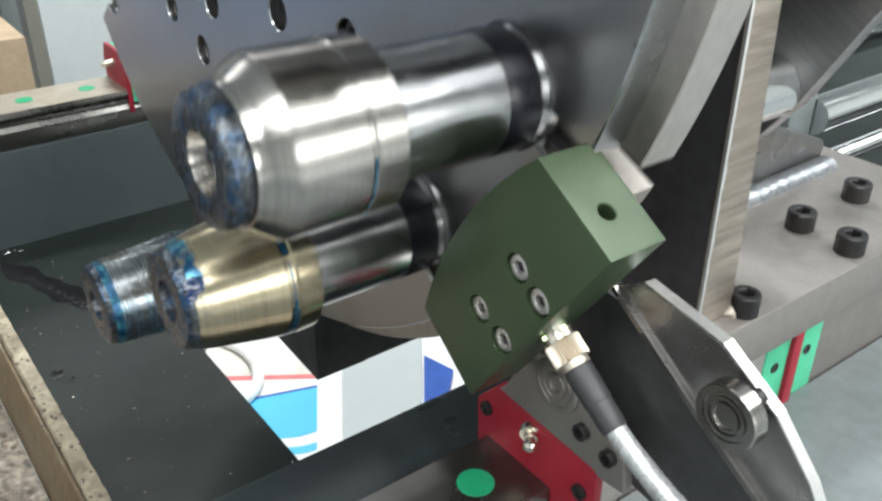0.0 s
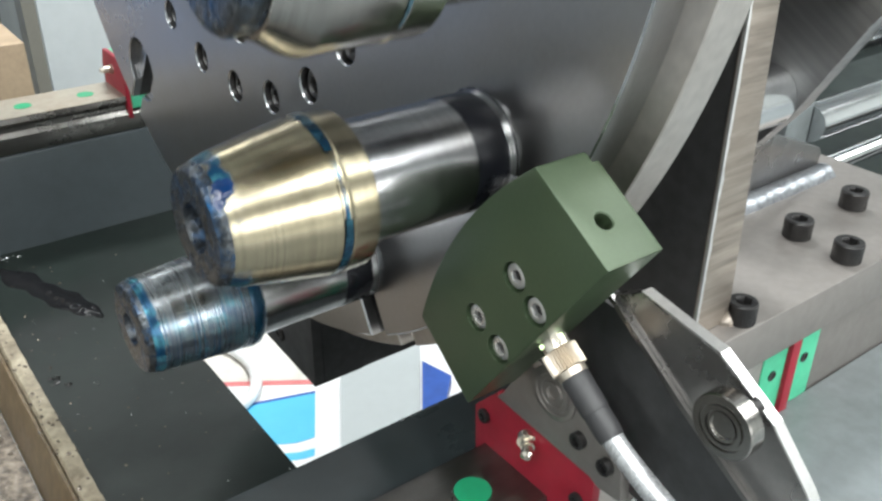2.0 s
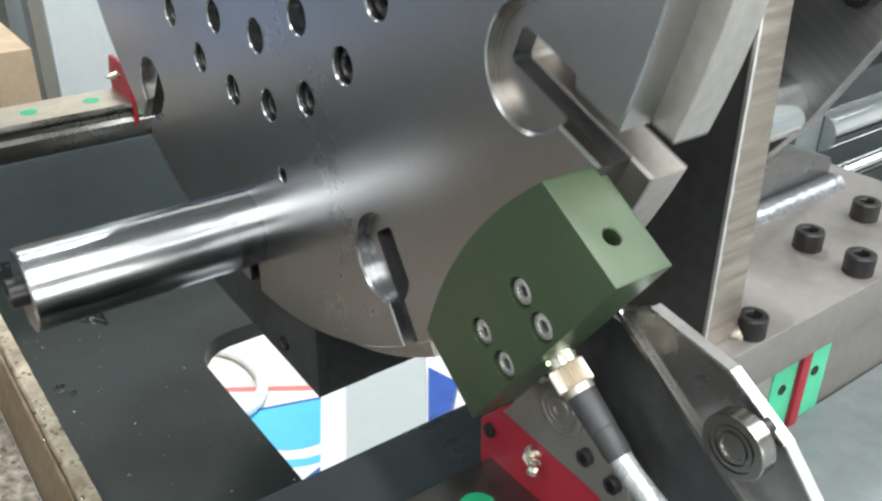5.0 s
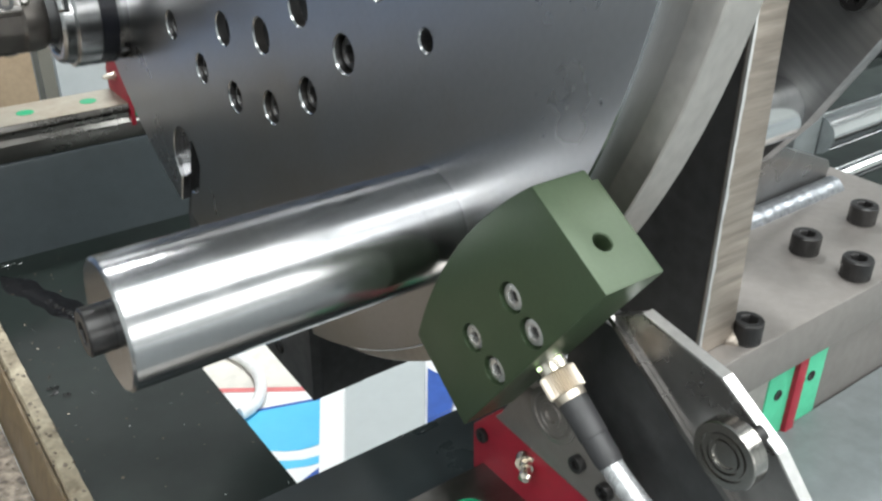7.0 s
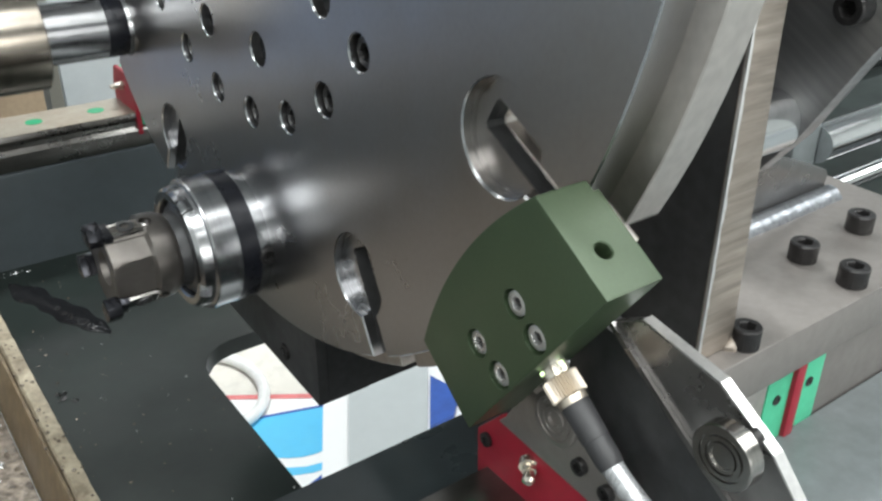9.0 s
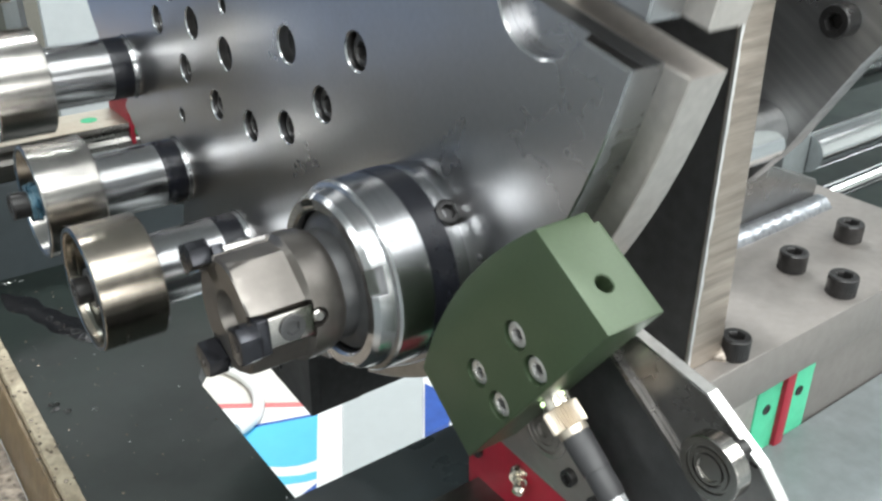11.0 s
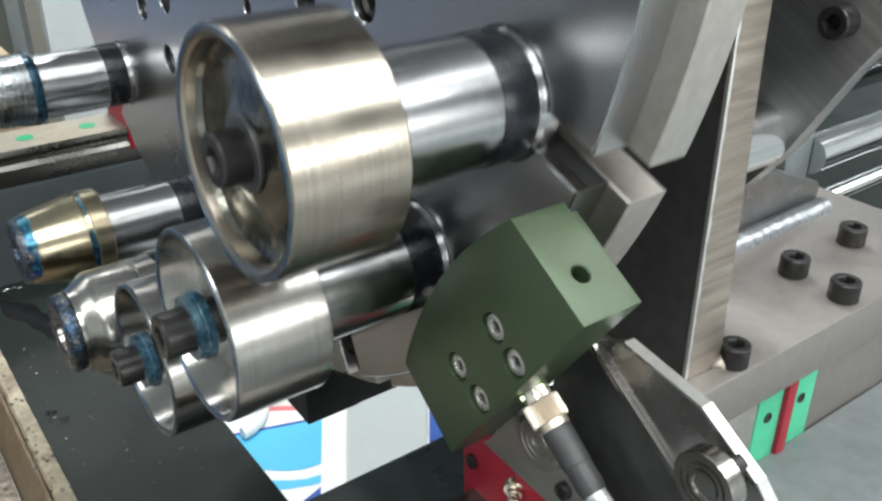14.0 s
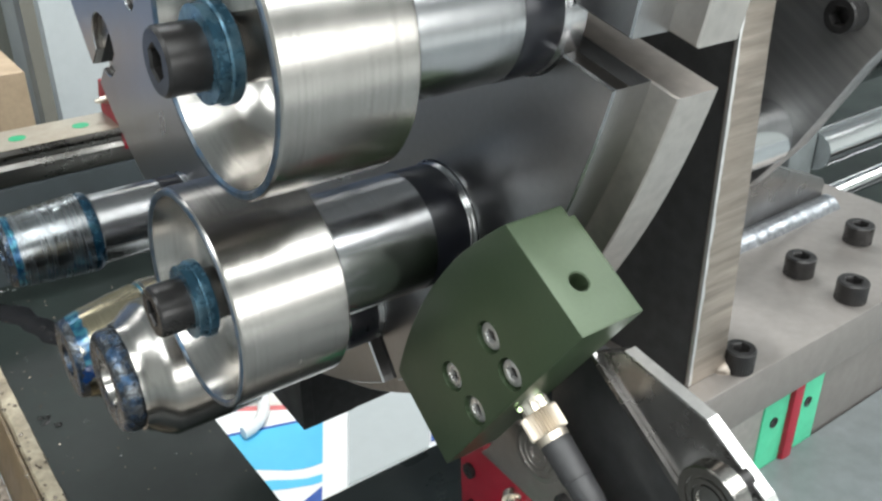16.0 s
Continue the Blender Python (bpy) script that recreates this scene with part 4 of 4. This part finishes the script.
for s in np.linspace(0, 1, 18):
    s = float(s)
    p = cn @ Vector((-0.0295 - 0.085 * s, 0, 0))
    cable_pts.append((p.x + 0.006 * s ** 1.6, p.y - 0.046 * s ** 1.6, p.z + 0.014 * s ** 1.6))
part("cable", tube(cable_pts, 0.0031), CABLE, sheath, "pale sheathed cable")
part("led", moved(lathe([(0.6, 0.9), (1.6, 0.9), (1.6, 0)], 10), cn @ Matrix.Translation((0, 0, -0.0038))), LED_GREEN, neck, "lit indicator")
part("led", moved(lathe([(0.6, 0.9), (1.6, 0.9), (1.6, 0)], 10), cn @ Matrix.Translation((0, 0.0038, 0))), LED_GREEN, neck, "lit indicator")

# ---------------------------------------------------------------- behind on the right: shafts and bracket
bracket = thing("rear_bracket", "brushed steel rear bracket with a slanted pale edge", "bracket")
part("plate", prism([(0.1318, H - 0.0692), (0.1497, H - 0.1008), (0.1640, H - 0.1195), (0.30, H - 0.13), (0.30, H + 0.10), (0.105, H + 0.10), (0.105, H - 0.03)], 0.2570, 0.2650, 0.0004), BRUSHED, bracket)
part("boss", moved(lathe([(0, 0), (0, 11.0), (27, 11.0), (27, 0)], 48), Matrix.Translation((0.2568, 0.1612, H - 0.0985))), CHROME, bracket, "short turned boss")
part("bolt", moved(socket_screw(5.2, 6.5, 2.8, 4), Matrix.Translation((0.2568, 0.1395, H - 0.0564))), BLACK, bracket, "black socket-head bolt")
sh = thing("drive_shaft", "chrome shaft in a grey block behind the base plate", "shaft")
part("bar", moved(lathe([(-600, 0), (-600, 10.8), (0, 10.8), (0, 0)], 64), Matrix.Translation((0.4440, 0.2500, H - 0.1775))), CHROME, sh)
part("bearing_block", box(0.4200, 0.4437, 0.2480, 0.3700, H - 0.245, H - 0.150, 0.002), PAINT_LIGHT, sh, "grey bearing block")
sh = thing("drive_cylinder", "large polished steel cylinder behind the drive shaft", "cylinder")
part("barrel", moved(lathe([(-620, 0), (-620, 30), (-26, 30), (-25, 27), (-24, 27), (-23, 30), (0, 30), (0, 0)], 96), Matrix.Translation((0.4445, 0.3250, H - 0.1560))), CHROME, sh)
sh = thing("guide_shaft", "thin chrome guide shaft under the larger shaft", "shaft")
part("bar", moved(lathe([(-600, 0), (-600, 5.5), (-1, 5.5), (0, 5), (0, 0)], 48), Matrix.Translation((0.45, 0.250, H - 0.2110))), CHROME, sh)

# ---------------------------------------------------------------- below and behind
FZ = H - 0.88
crate = thing("storage_crate", "low grey crate on the workshop floor", "crate")
part("body", box(0.30, 1.05, 0.62, 1.55, 0.0, FZ - 0.003, 0.004), PALE, crate)
sheet = thing("printed_sheet", "white printed sheet with blue bands and a red line", "printed sheet")
part("paper", prism_z([(0.305, 0.64), (0.305, 1.50), (0.95, 1.50), (0.90, 0.66), (0.36, 0.66)], FZ - 0.002, FZ), SHEET, sheet)
part("cream_area", prism_z([(0.31, 1.49), (0.90, 1.49), (0.90, 1.10), (0.5299, 1.0375), (0.31, 1.183)], FZ + 0.0003, FZ + 0.0006), CREAM_PRINT, sheet, "cream printed upper area")
part("blue_band", prism_z([(0.36, 1.056), (0.5154, 1.0055), (0.4640, 0.9160), (0.446, 0.9175), (0.430, 0.9215), (0.412, 0.931), (0.36, 0.972)], FZ + 0.0005, FZ + 0.001), CYAN, sheet, "blue printed band")
part("blue_border", prism_z([(0.36, 1.0625), (0.5180, 1.0105), (0.5160, 1.0060), (0.36, 1.0565)], FZ + 0.0005, FZ + 0.001), NAVY, sheet, "darker blue border")
part("lower_blue_band", prism_z([(0.36, 0.9385), (0.385, 0.925), (0.405, 0.911), (0.425, 0.900), (0.4530, 0.8935), (0.4456, 0.8800), (0.425, 0.884), (0.395, 0.897), (0.36, 0.915)], FZ + 0.0005, FZ + 0.001), CYAN, sheet, "blue printed band")
part("blue_wedge", prism_z([(0.4440, 0.8760), (0.4300, 0.8500), (0.385, 0.838), (0.36, 0.850)], FZ + 0.0005, FZ + 0.001), NAVY, sheet, "dark blue printed wedge")
part("red_line", prism_z([(0.36, 1.148), (0.5299, 1.0361), (0.5240, 1.0262), (0.36, 1.135)], FZ + 0.0008, FZ + 0.001), PINK, sheet, "thin red line")
hose = thing("white_hose", "white plastic hose curled on the printed sheet", "hose")
bend = []
for q in np.linspace(-88, 195, 44):
    bend.append((0.388 + 0.070 * math.cos(radians(float(q))), 1.135 + 0.100 * math.sin(radians(float(q))), FZ + 0.0105))
part("tube", tube(bend, 0.0095), HOSE, hose)
pan = thing("metal_sheet", "pale grey sheet-metal panel lying below the chute", "panel")
part("panel", prism_z([(0.632, 1.13), (0.802, 1.13), (0.60, 0.845), (0.4625, 0.845)], FZ + 0.0005, FZ + 0.010), PALE, pan)
part("edge_strip", prism_z([(0.583, 1.13), (0.630, 1.13), (0.4605, 0.845), (0.4190, 0.845)], FZ + 0.0005, FZ + 0.007), SHEET, pan, "white folded edge")
nav = thing("navy_box", "small navy blue carton beside the panel", "box")
part("body", prism_z([(0.690, 0.965), (0.705, 0.905), (0.66, 0.86), (0.615, 0.860)], FZ + 0.0005, FZ + 0.012), NAVY, nav)
trolley = thing("work_table", "blue-grey work table behind the bed", "table")
part("top", box(-0.90, 0.187, 0.93, 2.10, H - 0.376, H - 0.3602, 0.003), TROLLEY, trolley)
for lx in (-0.89, 0.14):
    for ly in (0.94, 2.05):
        part("leg", box(lx, lx + 0.04, ly, ly + 0.04, 0, H - 0.3762, 0.002), PAINT, trolley)
card = thing("cardboard_box", "plain brown cardboard box on a work table behind the bed", "box")
part("body", box(0.00, 0.1865, 0.95, 1.12, H - 0.3600, H - 0.2525, 0.002), CARD, card)
post = thing("dark_post", "dark painted post behind the bed", "post")
part("body", box(0.264, 0.2815, 1.30, 1.34, 0, H + 0.9), POST, post)
gc = thing("grey_cabinet", "tall olive-grey cabinet behind the work table", "cabinet")
part("body", box(0.0, 0.52, 2.3, 2.7, 0, H + 0.9, 0.003), OLIVE, gc)
wp = thing("white_cabinet", "white sheet-metal cabinet behind the bed", "cabinet")
part("body", box(0.383, 1.1, 1.75, 2.1, 0, H + 0.9, 0.003), WHITE, wp)
part("door_gap", box(0.60, 0.604, 1.7485, 1.7499, 0.1, H + 0.85), BLACK, wp)

# ---------------------------------------------------------------- chips and burnt weld on the bed
rnd = random.Random(7)
bm = bmesh.new()


def flake(x, y, z, size, flat=1.0):
    n0 = rnd.randint(4, 6)
    ring = [bm.verts.new((x + size * rnd.uniform(0.4, 1) * math.cos(k * math.tau / n0), y + size * rnd.uniform(0.4, 1.3) * math.sin(k * math.tau / n0), z + 0.0001 + flat * rnd.uniform(0, size * 0.3))) for k in range(n0)]
    top = bm.verts.new((x, y, z + 0.0002 + flat * size * rnd.uniform(0.3, 0.8)))
    for k in range(n0):
        bm.faces.new((ring[k], ring[(k + 1) % n0], top))


for k in range(80):
    flake(rnd.uniform(0.045, 0.057), rnd.uniform(0.30, 0.68), TZ + 0.004, rnd.uniform(0.0006, 0.0022))
for k in range(40):
    flake(0.0575 + abs(rnd.gauss(0, 0.03)), rnd.uniform(0.33, 0.65), TZ, rnd.uniform(0.0004, 0.0016))
for k in range(160):
    flake(rnd.uniform(-0.05, 0.043), rnd.uniform(0.25, 0.60), TZ - 0.030, rnd.uniform(0.001, 0.003))
for k in range(36):
    flake(rnd.uniform(0.060, 0.150), rnd.uniform(0.24, 0.65), TZ, rnd.uniform(0.0003, 0.0011))
stuff = part("metal_chips", bm, RUST)
tagged(stuff, "scattered oily metal chips on the bed edge", "chips", kind="stuff")
bm = bmesh.new()
rows = []
for k in range(70):
    q = k / 69
    cx, cy = 0.0725 + 0.040 * q, 0.632 - 0.106 * q
    half = (0.0092 + 0.0045 * noise.noise(Vector((q * 7, 2, 0)))) * min(1, 6 * q + 0.15, 5 * (1 - q) + 0.1)
    line = []
    for j in range(15):
        f = (j - 7) / 7
        x, y = cx + 0.93 * half * f, cy + 0.36 * half * f
        ridge = math.exp(-(f * 2.6) ** 2) + 0.5 * math.exp(-((f - 0.55) * 4.5) ** 2)
        z = 0.0015 * ridge + 0.0009 * noise.noise(Vector((x * 500, y * 220, 0))) + 0.0003 * noise.noise(Vector((x * 1300, y * 900, 4)))
        line.append(bm.verts.new((x, y, TZ + (max(0.0002, z) if abs(j - 7) < 7 else 0.0))))
    rows.append(line)
for p, q in zip(rows, rows[1:]):
    for j in range(14):
        bm.faces.new((p[j], p[j + 1], q[j + 1], q[j]))
for k in range(60):
    q = rnd.uniform(0, 1)
    flake(0.074 + 0.036 * q + rnd.gauss(0, 0.0045), 0.628 - 0.098 * q + rnd.gauss(0, 0.008), TZ, rnd.uniform(0.0004, 0.0014), 0.3)
burnt = part("burnt_weld", bm, OIL, sharp=70)
tagged(burnt, "blackened oily weld seam across the bed", "weld", kind="stuff")
bm = bmesh.new()
for k in range(16):
    flake(0.0800 + rnd.gauss(0, 0.0055), 0.647 + rnd.gauss(0, 0.0022), TZ, rnd.uniform(0.0004, 0.0012), 1.4)
for k in range(26):
    flake(rnd.uniform(0.066, 0.145), rnd.uniform(0.25, 0.60), TZ, rnd.uniform(0.0003, 0.0007), 0.8)
for k in range(60):
    flake(rnd.uniform(-0.04, 0.034), rnd.uniform(0.30, 0.60), TZ - 0.030, rnd.uniform(0.0005, 0.0016), 1.2)
bright = part("bright_chips", bm, BRIGHT)
tagged(bright, "small bright metal chips scattered on the bed", "chips", kind="stuff")
bm = bmesh.new()
for k in range(9):
    flake(0.0662 + rnd.gauss(0, 0.002), 0.473 + rnd.gauss(0, 0.004), TZ, rnd.uniform(0.001, 0.003))
for k in range(14):
    flake(0.0595 + rnd.uniform(0, 0.03), 0.632 + rnd.gauss(0, 0.008), TZ, rnd.uniform(0.0006, 0.0018))
swarf = part("swarf_pile", bm, BLACK)
tagged(swarf, "small dark pile of swarf on the bed", "swarf", kind="stuff")


# ---------------------------------------------------------------- what moves
TURN = [(0.0, 0.0), (0.3, 7.3), (0.5, 7.5), (1.0, 7.2), (1.5, -3.4), (2.0, -15.0), (2.5, -26.0), (3.0, -38.2), (3.5, -50.2), (4.0, -62.4), (4.6, -77.1), (5.2, -91.8), (5.85, -107.7), (6.5, -123.6), (7.0, -135.7), (7.5, -148.0), (8.0, -160.4), (8.6, -174.5), (9.2, -188.9), (9.85, -204.5), (10.5, -220.2), (11.0, -232.3), (11.5, -244.0), (12.0, -256.1), (12.5, -267.5), (13.0, -279.2), (13.5, -290.9), (14.0, -302.4), (14.5, -314.6), (15.0, -326.3), (15.2, -330.3), (15.5, -330.9), (16.0, -330.6)]
PUSH = [(0.0, 0.0), (10.5, 0.0), (11.0, 0.0058), (11.5, 0.0146), (12.0, 0.0087), (12.4, 0.0), (16.0, 0.0)]


def motions():
    for ob in MOVING:
        walk(ob, [(t, pose(XD, CY, CZ, a)) for t, a in TURN])
    walk(follower, [(t, pose(0, -0.83 * s, -0.556 * s)) for t, s in PUSH])


motions()
